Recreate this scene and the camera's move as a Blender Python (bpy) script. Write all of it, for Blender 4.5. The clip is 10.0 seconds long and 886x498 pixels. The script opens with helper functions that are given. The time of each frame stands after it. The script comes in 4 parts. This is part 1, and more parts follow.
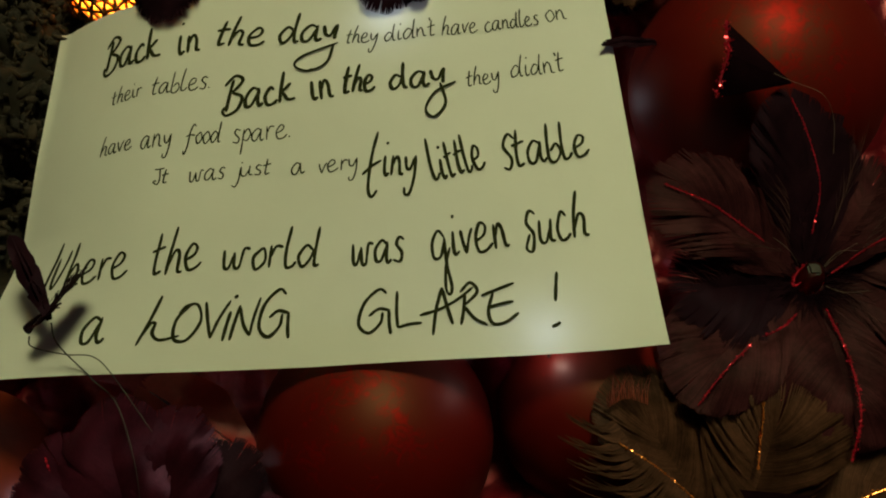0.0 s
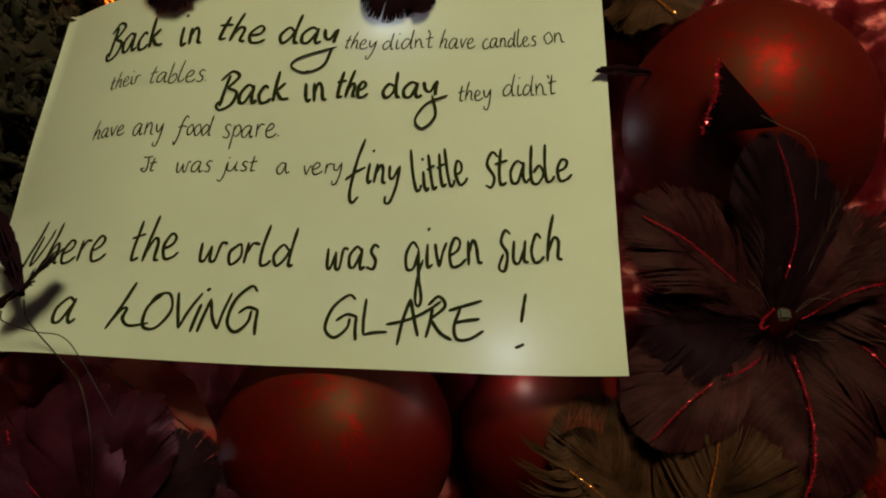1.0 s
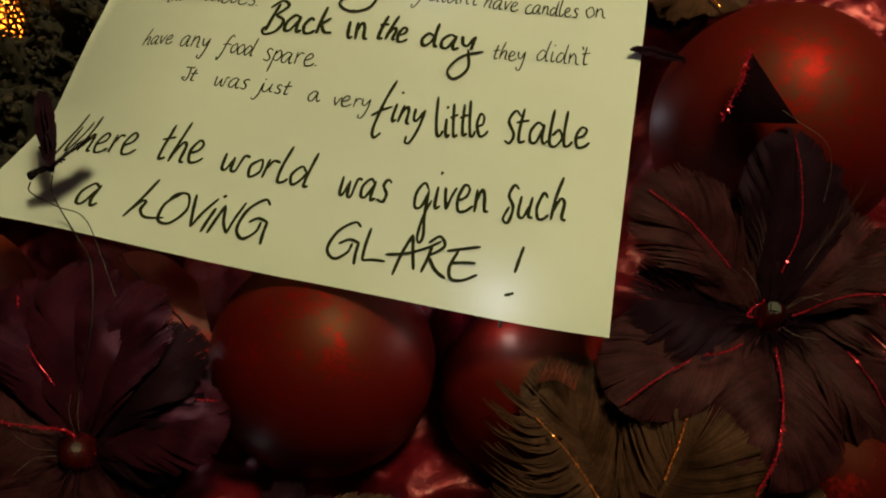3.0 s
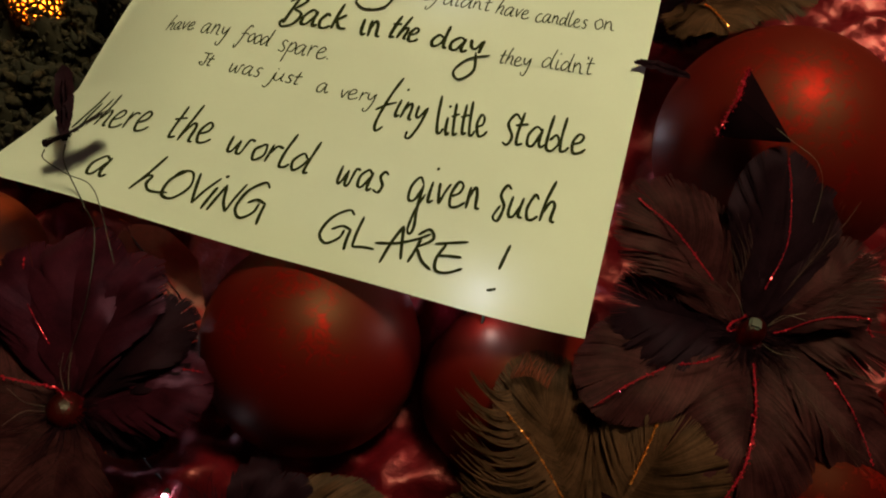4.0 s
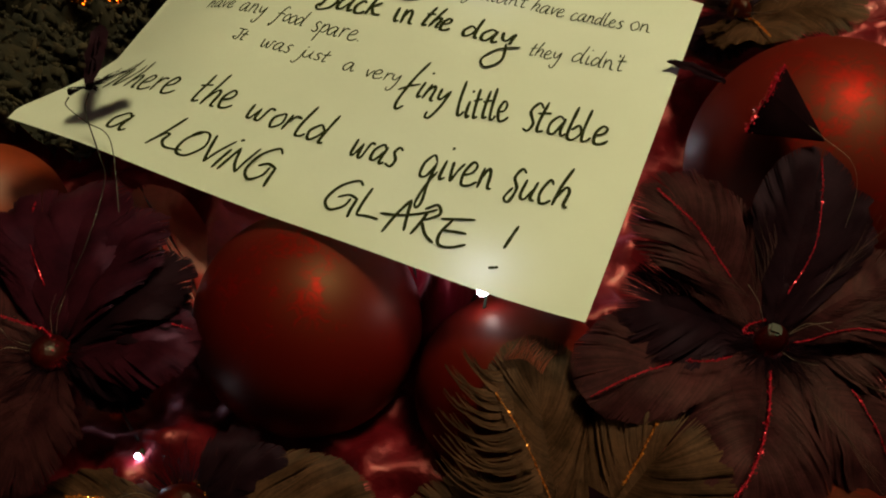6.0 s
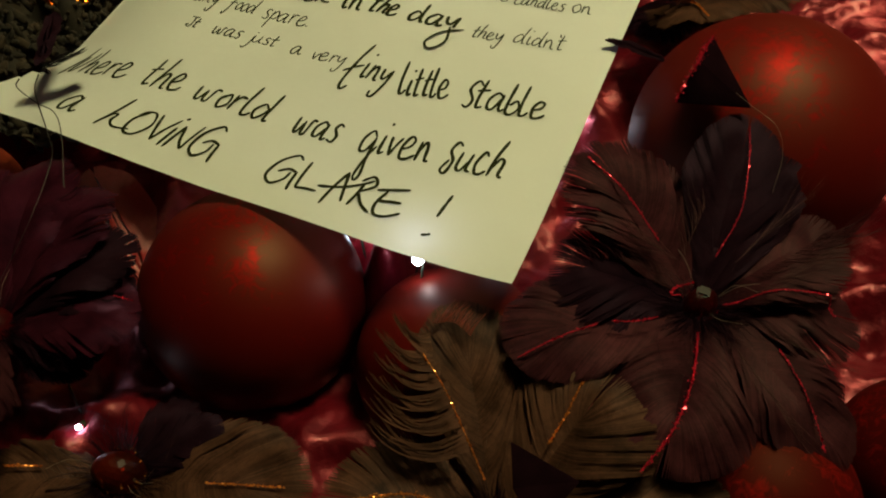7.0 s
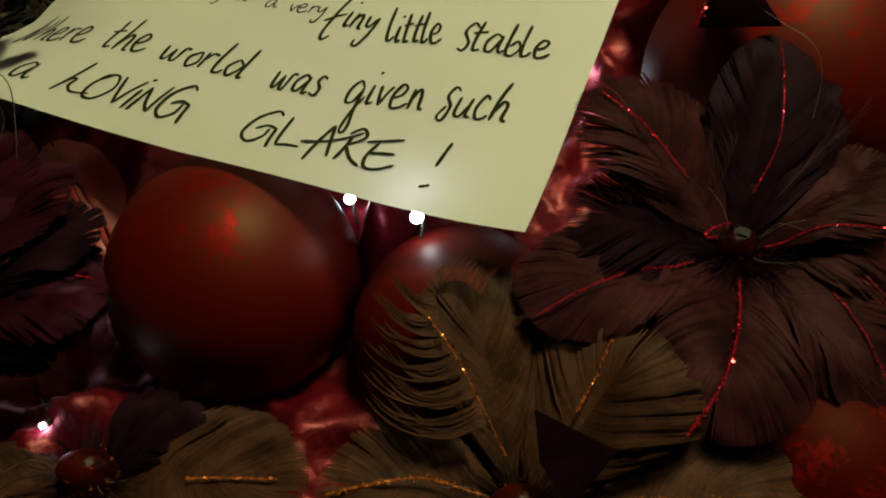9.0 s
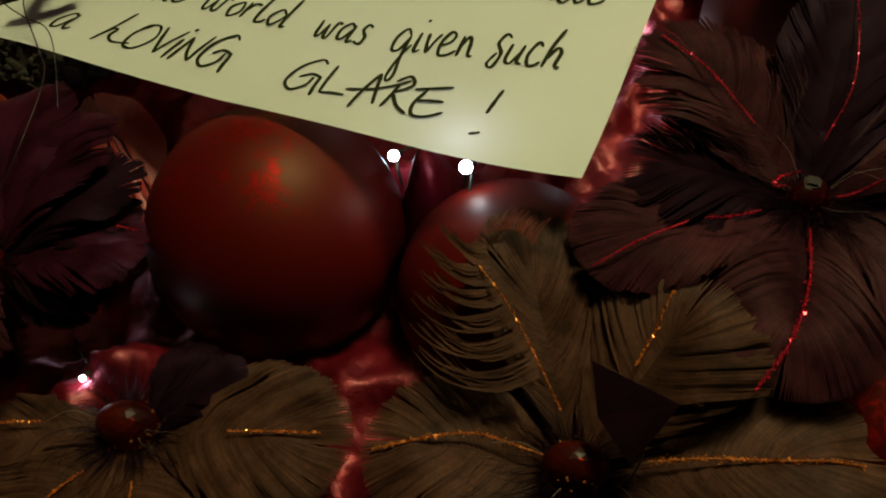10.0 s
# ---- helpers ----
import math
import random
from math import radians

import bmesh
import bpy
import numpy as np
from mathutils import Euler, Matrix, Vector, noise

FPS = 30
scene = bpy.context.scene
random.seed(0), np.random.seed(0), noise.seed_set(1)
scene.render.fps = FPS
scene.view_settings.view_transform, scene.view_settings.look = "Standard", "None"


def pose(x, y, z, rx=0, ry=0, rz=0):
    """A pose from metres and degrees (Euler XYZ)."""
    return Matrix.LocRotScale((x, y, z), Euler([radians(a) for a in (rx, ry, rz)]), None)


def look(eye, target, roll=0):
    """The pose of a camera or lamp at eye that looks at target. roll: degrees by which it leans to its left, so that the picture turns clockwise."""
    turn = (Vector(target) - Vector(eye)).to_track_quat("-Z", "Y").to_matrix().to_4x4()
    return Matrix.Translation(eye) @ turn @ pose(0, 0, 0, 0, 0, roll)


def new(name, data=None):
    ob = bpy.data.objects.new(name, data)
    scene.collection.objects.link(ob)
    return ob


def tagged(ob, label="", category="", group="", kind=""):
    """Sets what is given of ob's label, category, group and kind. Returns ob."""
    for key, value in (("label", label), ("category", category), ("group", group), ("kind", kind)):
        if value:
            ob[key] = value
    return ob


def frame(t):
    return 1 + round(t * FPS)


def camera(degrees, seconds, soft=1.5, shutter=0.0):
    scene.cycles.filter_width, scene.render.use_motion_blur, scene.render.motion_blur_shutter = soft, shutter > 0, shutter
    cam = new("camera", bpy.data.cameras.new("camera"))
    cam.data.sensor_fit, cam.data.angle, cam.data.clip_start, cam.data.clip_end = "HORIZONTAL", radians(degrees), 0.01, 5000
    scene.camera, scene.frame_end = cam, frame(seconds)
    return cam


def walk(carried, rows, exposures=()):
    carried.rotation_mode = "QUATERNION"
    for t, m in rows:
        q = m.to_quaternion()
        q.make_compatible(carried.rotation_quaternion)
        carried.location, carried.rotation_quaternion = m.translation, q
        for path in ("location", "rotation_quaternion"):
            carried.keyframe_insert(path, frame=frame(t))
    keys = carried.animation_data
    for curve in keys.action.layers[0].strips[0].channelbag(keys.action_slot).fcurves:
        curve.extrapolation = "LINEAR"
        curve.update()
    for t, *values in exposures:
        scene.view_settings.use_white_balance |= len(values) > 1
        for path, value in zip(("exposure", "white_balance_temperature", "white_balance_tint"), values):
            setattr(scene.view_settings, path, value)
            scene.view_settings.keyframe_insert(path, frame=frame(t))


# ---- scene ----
from mathutils.bvhtree import BVHTree

cam = camera(57.3, 10.0, soft=2.0)
PATH = [
    (0, (0.076, -0.215, 0.43), (-0.023, 0.677, -1.358), -9.2),
    (0.5, (0.085, -0.214, 0.431), (-0.042, 0.676, -1.356), -7.9),
    (1, (0.096, -0.212, 0.433), (-0.048, 0.686, -1.348), -6.6),
    (1.5, (0.099, -0.217, 0.432), (-0.055, 0.69, -1.344), -5.1),
    (2, (0.104, -0.222, 0.431), (-0.076, 0.666, -1.352), -4.2),
    (2.5, (0.108, -0.229, 0.428), (-0.098, 0.657, -1.354), -3.7),
    (3, (0.116, -0.239, 0.43), (-0.128, 0.652, -1.344), -3.0),
    (4.5, (0.155, -0.256, 0.431), (-0.241, 0.668, -1.298), -3.9),
    (5, (0.166, -0.268, 0.421), (-0.281, 0.678, -1.283), -3.9),
    (6.5, (0.19, -0.271, 0.386), (-0.378, 0.773, -1.222), -4.9),
    (7, (0.214, -0.279, 0.38), (-0.368, 0.785, -1.211), -5.5),
    (7.5, (0.218, -0.287, 0.363), (-0.37, 0.799, -1.211), -6.1),
    (8, (0.219, -0.283, 0.357), (-0.361, 0.816, -1.211), -7.5),
    (8.5, (0.21, -0.283, 0.346), (-0.355, 0.829, -1.218), -6.9),
    (9, (0.207, -0.276, 0.334), (-0.379, 0.817, -1.235), -7.9),
    (9.5, (0.204, -0.276, 0.321), (-0.399, 0.785, -1.264), -9.1),
    (10, (0.201, -0.283, 0.316), (-0.451, 0.762, -1.259), -10.4),
]
walk(cam, [(t, look(eye, target, roll)) for t, eye, target, roll in PATH],
     [(0.0, -0.28, 6150, 2), (2.0, -0.12, 6450, 11), (4.5, 0.21, 6500, 10), (7.5, 0.20, 6400, 9), (10.0, 0.15, 6250, 7)])

# ---- light ----
LAMP_AT = (0.40, 0.50, 1.58)
world = bpy.data.worlds.new("room_dark")
world.use_nodes = True
world.node_tree.nodes["Background"].inputs[0].default_value = (1.0, 0.8, 0.55, 1)
world.node_tree.nodes["Background"].inputs[1].default_value = 0.013
scene.world = world


# ---- materials ----
def material(name):
    m = bpy.data.materials.new(name)
    m.use_nodes = True
    t = m.node_tree
    return m, t, t.nodes["Principled BSDF"]


def noise_node(t, scale, detail=6.0, rough=0.6, stretch=None):
    n = t.nodes.new("ShaderNodeTexNoise")
    n.inputs["Scale"].default_value, n.inputs["Detail"].default_value, n.inputs["Roughness"].default_value = scale, detail, rough
    c = t.nodes.new("ShaderNodeTexCoord")
    if stretch:
        mp = t.nodes.new("ShaderNodeMapping")
        mp.inputs["Scale"].default_value = stretch
        t.links.new(c.outputs["Object"], mp.inputs["Vector"])
        t.links.new(mp.outputs["Vector"], n.inputs["Vector"])
    else:
        t.links.new(c.outputs["Object"], n.inputs["Vector"])
    return n


def ramp(t, source, stops):
    r = t.nodes.new("ShaderNodeValToRGB")
    while len(r.color_ramp.elements) < len(stops):
        r.color_ramp.elements.new(0.5)
    for e, (p, c) in zip(r.color_ramp.elements, stops):
        e.position, e.color = p, (*c, 1)
    t.links.new(source, r.inputs["Fac"])
    return r


def bump(t, bsdf, source, strength, distance):
    b = t.nodes.new("ShaderNodeBump")
    b.inputs["Strength"].default_value, b.inputs["Distance"].default_value = strength, distance
    t.links.new(source, b.inputs["Height"])
    t.links.new(b.outputs["Normal"], bsdf.inputs["Normal"])


def mixed(t, a, b, fac):
    m = t.nodes.new("ShaderNodeMix")
    m.data_type = "RGBA"
    m.blend_type = "MULTIPLY"
    m.inputs["Factor"].default_value = fac
    t.links.new(a, m.inputs["A"])
    t.links.new(b, m.inputs["B"])
    return m.outputs["Result"]


def surface(name, dark, light, scale, rough, metal=0.0, bump_scale=0.0, bump_size=0.0002, sheen=0.0, rough_var=0.0, island=0.0, gloss=0.5, tint=(1, 1, 1)):
    """A material with coarse and fine variation of its colour, and fine relief."""
    m, t, b = material(name)
    r = ramp(t, noise_node(t, scale).outputs["Fac"], [(0.3, dark), (0.7, light)])
    fine = ramp(t, noise_node(t, scale * 9).outputs["Fac"], [(0.25, (0.62, 0.62, 0.62)), (0.75, (1, 1, 1))])
    colour = mixed(t, r.outputs["Color"], fine.outputs["Color"], 0.8)
    if island:
        g = t.nodes.new("ShaderNodeNewGeometry")
        ir = ramp(t, g.outputs["Random Per Island"], [(0, (1 - island,) * 3), (1, (1, 1, 1))])
        colour = mixed(t, colour, ir.outputs["Color"], 1.0)
    t.links.new(colour, b.inputs["Base Color"])
    b.inputs["Roughness"].default_value, b.inputs["Metallic"].default_value = rough, metal
    b.inputs["Specular IOR Level"].default_value, b.inputs["Specular Tint"].default_value = gloss, (*tint, 1)
    if rough_var:
        rr = t.nodes.new("ShaderNodeMapRange")
        rr.inputs["To Min"].default_value, rr.inputs["To Max"].default_value = rough - rough_var, rough + rough_var
        t.links.new(noise_node(t, scale * 4).outputs["Fac"], rr.inputs["Value"])
        t.links.new(rr.outputs["Result"], b.inputs["Roughness"])
    if sheen:
        b.inputs["Sheen Weight"].default_value, b.inputs["Sheen Roughness"].default_value = sheen, 0.45
    if bump_scale:
        bump(t, b, noise_node(t, bump_scale).outputs["Fac"], 0.5, bump_size)
    return m


def glowing(name, colour, strength):
    m, t, b = material(name)
    b.inputs["Base Color"].default_value = (*colour, 1)
    b.inputs["Emission Color"].default_value = (*colour, 1)
    b.inputs["Emission Strength"].default_value = strength
    return m


def paper_material():
    m, t, b = material("writing_paper")
    r = ramp(t, noise_node(t, 14).outputs["Fac"], [(0.3, (0.77, 0.765, 0.73)), (0.7, (0.82, 0.815, 0.78))])
    t.links.new(r.outputs["Color"], b.inputs["Base Color"])
    b.inputs["Roughness"].default_value = 0.55
    bump(t, b, noise_node(t, 900).outputs["Fac"], 0.15, 0.0001)
    tr = t.nodes.new("ShaderNodeBsdfTranslucent")
    tr.inputs["Color"].default_value = (0.8, 0.8, 0.76, 1)
    mix = t.nodes.new("ShaderNodeMixShader")
    mix.inputs["Fac"].default_value = 0.25
    t.links.new(b.outputs[0], mix.inputs[1])
    t.links.new(tr.outputs[0], mix.inputs[2])
    t.links.new(mix.outputs[0], t.nodes["Material Output"].inputs["Surface"])
    return m


def bauble_material(name, dark, light, rough, red_from, soft, highlight_at, highlight_size, film=0.34):
    """Deep red lacquer under a hazy matt film, mottled with red metal; the blotches crowd round one spot to paint a
    highlight there.
    """
    m, t, b = material(name)
    r = ramp(t, noise_node(t, 9, 3).outputs["Fac"], [(0.25, dark), (0.75, light)])
    flecks = noise_node(t, 170, 3, 0.55)
    flecks.inputs["Distortion"].default_value = 1.6
    fine = flecks.outputs["Fac"]
    wide = noise_node(t, 46, 2).outputs["Fac"]
    add = t.nodes.new("ShaderNodeMath")
    add.operation = "ADD"
    t.links.new(fine, add.inputs[0])
    t.links.new(wide, add.inputs[1])
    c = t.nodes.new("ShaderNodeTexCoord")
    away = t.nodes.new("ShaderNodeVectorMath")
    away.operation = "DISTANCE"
    away.inputs[1].default_value = highlight_at
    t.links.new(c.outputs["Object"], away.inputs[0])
    # Blotches thicken towards the spot where the highlight is painted in.
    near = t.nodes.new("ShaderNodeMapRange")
    near.inputs["From Min"].default_value, near.inputs["From Max"].default_value = highlight_size, 0.0
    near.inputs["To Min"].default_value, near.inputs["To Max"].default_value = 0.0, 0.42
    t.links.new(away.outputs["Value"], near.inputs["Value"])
    red_sum = t.nodes.new("ShaderNodeMath")
    red_sum.operation = "ADD"
    t.links.new(add.outputs[0], red_sum.inputs[0])
    t.links.new(near.outputs["Result"], red_sum.inputs[1])
    red_mask = t.nodes.new("ShaderNodeMapRange")
    red_mask.inputs["From Min"].default_value, red_mask.inputs["From Max"].default_value = red_from, red_from + soft
    t.links.new(red_sum.outputs[0], red_mask.inputs["Value"])
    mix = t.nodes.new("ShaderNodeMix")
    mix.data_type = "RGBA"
    t.links.new(red_mask.outputs["Result"], mix.inputs["Factor"])
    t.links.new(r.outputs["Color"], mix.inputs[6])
    # Brighter red, for the mottle and for the painted highlight.
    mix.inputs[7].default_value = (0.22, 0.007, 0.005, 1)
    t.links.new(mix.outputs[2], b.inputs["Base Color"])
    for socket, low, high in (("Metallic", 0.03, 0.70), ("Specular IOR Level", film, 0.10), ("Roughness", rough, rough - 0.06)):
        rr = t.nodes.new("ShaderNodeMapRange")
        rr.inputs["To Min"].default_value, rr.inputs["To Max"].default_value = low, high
        t.links.new(red_mask.outputs["Result"], rr.inputs["Value"])
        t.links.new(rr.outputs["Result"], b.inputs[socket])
    b.inputs["Specular Tint"].default_value = (0.95, 0.68, 0.42, 1)
    bump(t, b, noise_node(t, 700, 3).outputs["Fac"], 0.12, 0.0001)
    return m


def glass(name, colour, rough=0.36):
    """Cut crystal with a dark backing: deep colour, sharp glints."""
    m, t, b = material(name)
    r = ramp(t, noise_node(t, 70, 2).outputs["Fac"], [(0.35, tuple(c * 0.25 for c in colour)), (0.7, colour)])
    t.links.new(r.outputs["Color"], b.inputs["Base Color"])
    b.inputs["Transmission Weight"].default_value = 0.8
    b.inputs["Roughness"].default_value = rough
    b.inputs["IOR"].default_value = 1.28
    b.inputs["Specular IOR Level"].default_value = 0.2
    return m


def frosted(name, colour):
    m, t, b = material(name)
    r = ramp(t, noise_node(t, 160).outputs["Fac"], [(0.3, tuple(c * 0.3 for c in colour)), (0.65, colour)])
    tr = t.nodes.new("ShaderNodeBsdfTranslucent")
    t.links.new(r.outputs["Color"], tr.inputs["Color"])
    t.links.new(r.outputs["Color"], b.inputs["Base Color"])
    mix = t.nodes.new("ShaderNodeMixShader")
    mix.inputs["Fac"].default_value = 0.7
    t.links.new(b.outputs[0], mix.inputs[1])
    t.links.new(tr.outputs[0], mix.inputs[2])
    t.links.new(mix.outputs[0], t.nodes["Material Output"].inputs["Surface"])
    return m


AMBER_FROST = frosted("frosted_amber_glass", (0.9, 0.5, 0.12))
PAPER = paper_material()
INK = surface("black_green_ink", (0.016, 0.018, 0.007), (0.038, 0.040, 0.016), 300, 0.8, gloss=0.1)
# Red blotches on top of the two largest baubles imitate the lamp's highlight.
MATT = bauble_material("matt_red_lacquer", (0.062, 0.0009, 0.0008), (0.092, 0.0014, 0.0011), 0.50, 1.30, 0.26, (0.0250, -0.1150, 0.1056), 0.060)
MATT_MOTTLED = bauble_material("mottled_red_lacquer", (0.040, 0.0008, 0.0006), (0.062, 0.0012, 0.0009), 0.58, 1.06, 0.30, (0.266, -0.150, 0.060), 0.020, 0.12)
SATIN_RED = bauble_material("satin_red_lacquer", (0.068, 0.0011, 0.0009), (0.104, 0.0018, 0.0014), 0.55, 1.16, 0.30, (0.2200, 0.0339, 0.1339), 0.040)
BURGUNDY = surface("burgundy_feather", (0.021, 0.0040, 0.0068), (0.076, 0.0190, 0.0245), 60, 0.55, bump_scale=900, gloss=0.10, island=0.45, tint=(0.8, 0.5, 0.5))
# Plum feather; the purple cast of the cold bulbs is put into colour and sheen.
LED_PURPLISH = surface("led_tinted_plum_feather", (0.017, 0.0022, 0.0058), (0.054, 0.0074, 0.0170), 60, 0.36, bump_scale=900, gloss=0.14, island=0.18, tint=(0.75, 0.30, 0.70))
BLACKISH = surface("black_plum_feather", (0.007, 0.0022, 0.0046), (0.020, 0.0062, 0.0110), 60, 0.5, bump_scale=900, gloss=0.05, island=0.2, tint=(0.7, 0.4, 0.7))
OLIVE = surface("olive_brown_feather", (0.038, 0.0158, 0.0088), (0.132, 0.0545, 0.0335), 60, 0.55, bump_scale=900, gloss=0.06, island=0.48)
RED_GLITTER = surface("red_glitter", (0.62, 0.006, 0.030), (0.95, 0.05, 0.11), 900, 0.16, 0.5)
GOLD_GLITTER = surface("copper_gold_glitter", (0.70, 0.16, 0.02), (0.98, 0.38, 0.09), 900, 0.16, 0.5)
FOIL = surface("crinkled_red_foil", (0.13, 0.0030, 0.0090), (0.28, 0.0090, 0.0210), 25, 0.38, 0.55, bump_scale=190, bump_size=0.0016, rough_var=0.1)
FOIL.node_tree.nodes["Principled BSDF"].inputs["Coat Weight"].default_value = 0.10
FOIL.node_tree.nodes["Principled BSDF"].inputs["Coat Roughness"].default_value = 0.22
SATIN = surface("red_satin", (0.30, 0.012, 0.012), (0.42, 0.02, 0.02), 40, 0.45, 0.0, bump_scale=1200, sheen=0.4)
PLUM = surface("dark_plum_felt", (0.006, 0.0018, 0.003), (0.012, 0.0036, 0.006), 120, 0.95, bump_scale=1500, bump_size=0.0004, gloss=0.0)
RED_GLASS = glass("red_crystal", (0.16, 0.006, 0.006))
AMBER_GLASS = glass("amber_red_crystal", (0.30, 0.022, 0.005))
CLEAR_GLASS = glass("clear_crystal", (0.11, 0.055, 0.042), 0.45)
ORANGE = surface("orange_red_lacquer", (0.20, 0.022, 0.005), (0.28, 0.034, 0.008), 12, 0.5, bump_scale=400)
SILK = surface("pale_burgundy_barbs", (0.050, 0.014, 0.014), (0.120, 0.045, 0.042), 90, 0.5, gloss=0.15, island=0.5)
# Red of the bauble behind, put into strands at a feather's tip.
BAUBLE_RED = surface("see_through_red_strands", (0.12, 0.018, 0.010), (0.30, 0.060, 0.036), 120, 0.6, gloss=0.1, island=0.5)
MOSS = surface("dry_brown_green_moss", (0.010, 0.006, 0.003), (0.060, 0.034, 0.015), 45, 0.9, bump_scale=500, bump_size=0.001, island=0.7)
GOLD = surface("gold_wire", (0.70, 0.38, 0.10), (0.90, 0.55, 0.18), 200, 0.25, 1.0)
CABLE = surface("dark_green_cable", (0.010, 0.016, 0.010), (0.022, 0.03, 0.018), 200, 0.4)
STEM = surface("dark_wire", (0.014, 0.010, 0.010), (0.03, 0.02, 0.018), 300, 0.4, 0.3)
HAIR = surface("pale_filament", (0.16, 0.11, 0.09), (0.28, 0.20, 0.16), 300, 0.4)
WOOD = surface("dark_table_wood", (0.09, 0.045, 0.02), (0.20, 0.11, 0.05), 6, 0.45, bump_scale=200)
WALL = surface("dark_brown_wall_paint", (0.07, 0.055, 0.04), (0.10, 0.08, 0.06), 2, 0.85, bump_scale=60)
FLOOR = surface("brown_floor", (0.12, 0.07, 0.04), (0.2, 0.12, 0.07), 4, 0.5, bump_scale=80)
CEILING = surface("dark_wooden_ceiling", (0.10, 0.075, 0.05), (0.14, 0.11, 0.08), 3, 0.9, bump_scale=80)
LED = glowing("cold_white_led", (0.80, 0.85, 1.0), 56.0)
LED_DEEP = glowing("dim_cold_white_led", (0.80, 0.82, 1.0), 75.0)
FLAME = glowing("candle_glow", (1.0, 0.50, 0.12), 70.0)
BULB = glowing("warm_lamp", (0.97, 0.92, 0.46), 50.0)


# ---- mesh helpers ----
def part(name, bm, mat, parent=None, label="", smooth=True, flat_below=0.0):
    """Links a bmesh as one mesh object, under parent where one is given."""
    me = bpy.data.meshes.new(name)
    bm.to_mesh(me)
    bm.free()
    me.materials.append(mat)
    if smooth:
        me.polygons.foreach_set("use_smooth", [flat_below == 0 or abs(f.normal.z) > flat_below for f in me.polygons])
    ob = new(name, me)
    ob.parent = parent
    return tagged(ob, label)


def thing(name, label, category, group="", kind=""):
    ob = new(name)
    ob.empty_display_size = 0.02
    return tagged(ob, label, category, group, kind)


def box(lo, hi, bevel=0.0):
    bm = bmesh.new()
    bmesh.ops.create_cube(bm, size=1)
    for v in bm.verts:
        v.co = Vector([lo[i] + (v.co[i] + 0.5) * (hi[i] - lo[i]) for i in range(3)])
    if bevel:
        bmesh.ops.bevel(bm, geom=bm.edges[:], offset=bevel, segments=2, affect="EDGES")
    return bm


def smooth_line(pts, n=8):
    """A smooth curve through a few points."""
    p = [Vector(q) for q in pts]
    p = [2 * p[0] - p[1]] + p + [2 * p[-1] - p[-2]]
    out = []
    for i in range(1, len(p) - 2):
        for k in range(n):
            u = k / n
            a, b, c, d = p[i - 1], p[i], p[i + 1], p[i + 2]
            out.append(0.5 * (2 * b + (c - a) * u + (2 * a - 5 * b + 4 * c - d) * u * u + (3 * b - a - 3 * c + d) * u ** 3))
    return out + [p[-2]]


def tube(bm, pts, radius, sides=6, taper=1.0):
    rings = []
    for i, p in enumerate(pts):
        t = (pts[min(i + 1, len(pts) - 1)] - pts[max(i - 1, 0)]).normalized()
        a = t.orthogonal().normalized()
        b = t.cross(a)
        r = radius * (1 + (taper - 1) * i / max(1, len(pts) - 1))
        rings.append([bm.verts.new(p + r * (math.cos(k * math.tau / sides) * a + math.sin(k * math.tau / sides) * b)) for k in range(sides)])
    for r0, r1 in zip(rings, rings[1:]):
        shift = min(range(sides), key=lambda s: (r1[s].co - r0[0].co).length)
        for k in range(sides):
            bm.faces.new((r0[k], r0[(k + 1) % sides], r1[(k + 1 + shift) % sides], r1[(k + shift) % sides]))
    return bm


def ball(radius, at, u=64, v=40):
    bm = bmesh.new()
    bmesh.ops.create_uvsphere(bm, u_segments=u, v_segments=v, radius=radius, matrix=Matrix.Translation(at))
    return bm


def gem(radius, at, seed=0, squash=0.8):
    """A cut crystal: flat facets round a girdle."""
    bm = bmesh.new()
    bmesh.ops.create_icosphere(bm, subdivisions=3, radius=radius, matrix=Matrix.Translation(at) @ pose(0, 0, 0, 17 * seed, 31 * seed, 53 * seed) @ Matrix.Diagonal((1, 1, squash, 1)))
    return bm


# ---- feathers ----
def spine_of(base, tip, arch, up):
    base, tip = Vector(base), Vector(tip)
    mid = (base + tip) / 2 + Vector(up) * arch * (tip - base).length
    return lambda s: (1 - s) ** 2 * base + 2 * s * (1 - s) * mid + s * s * tip


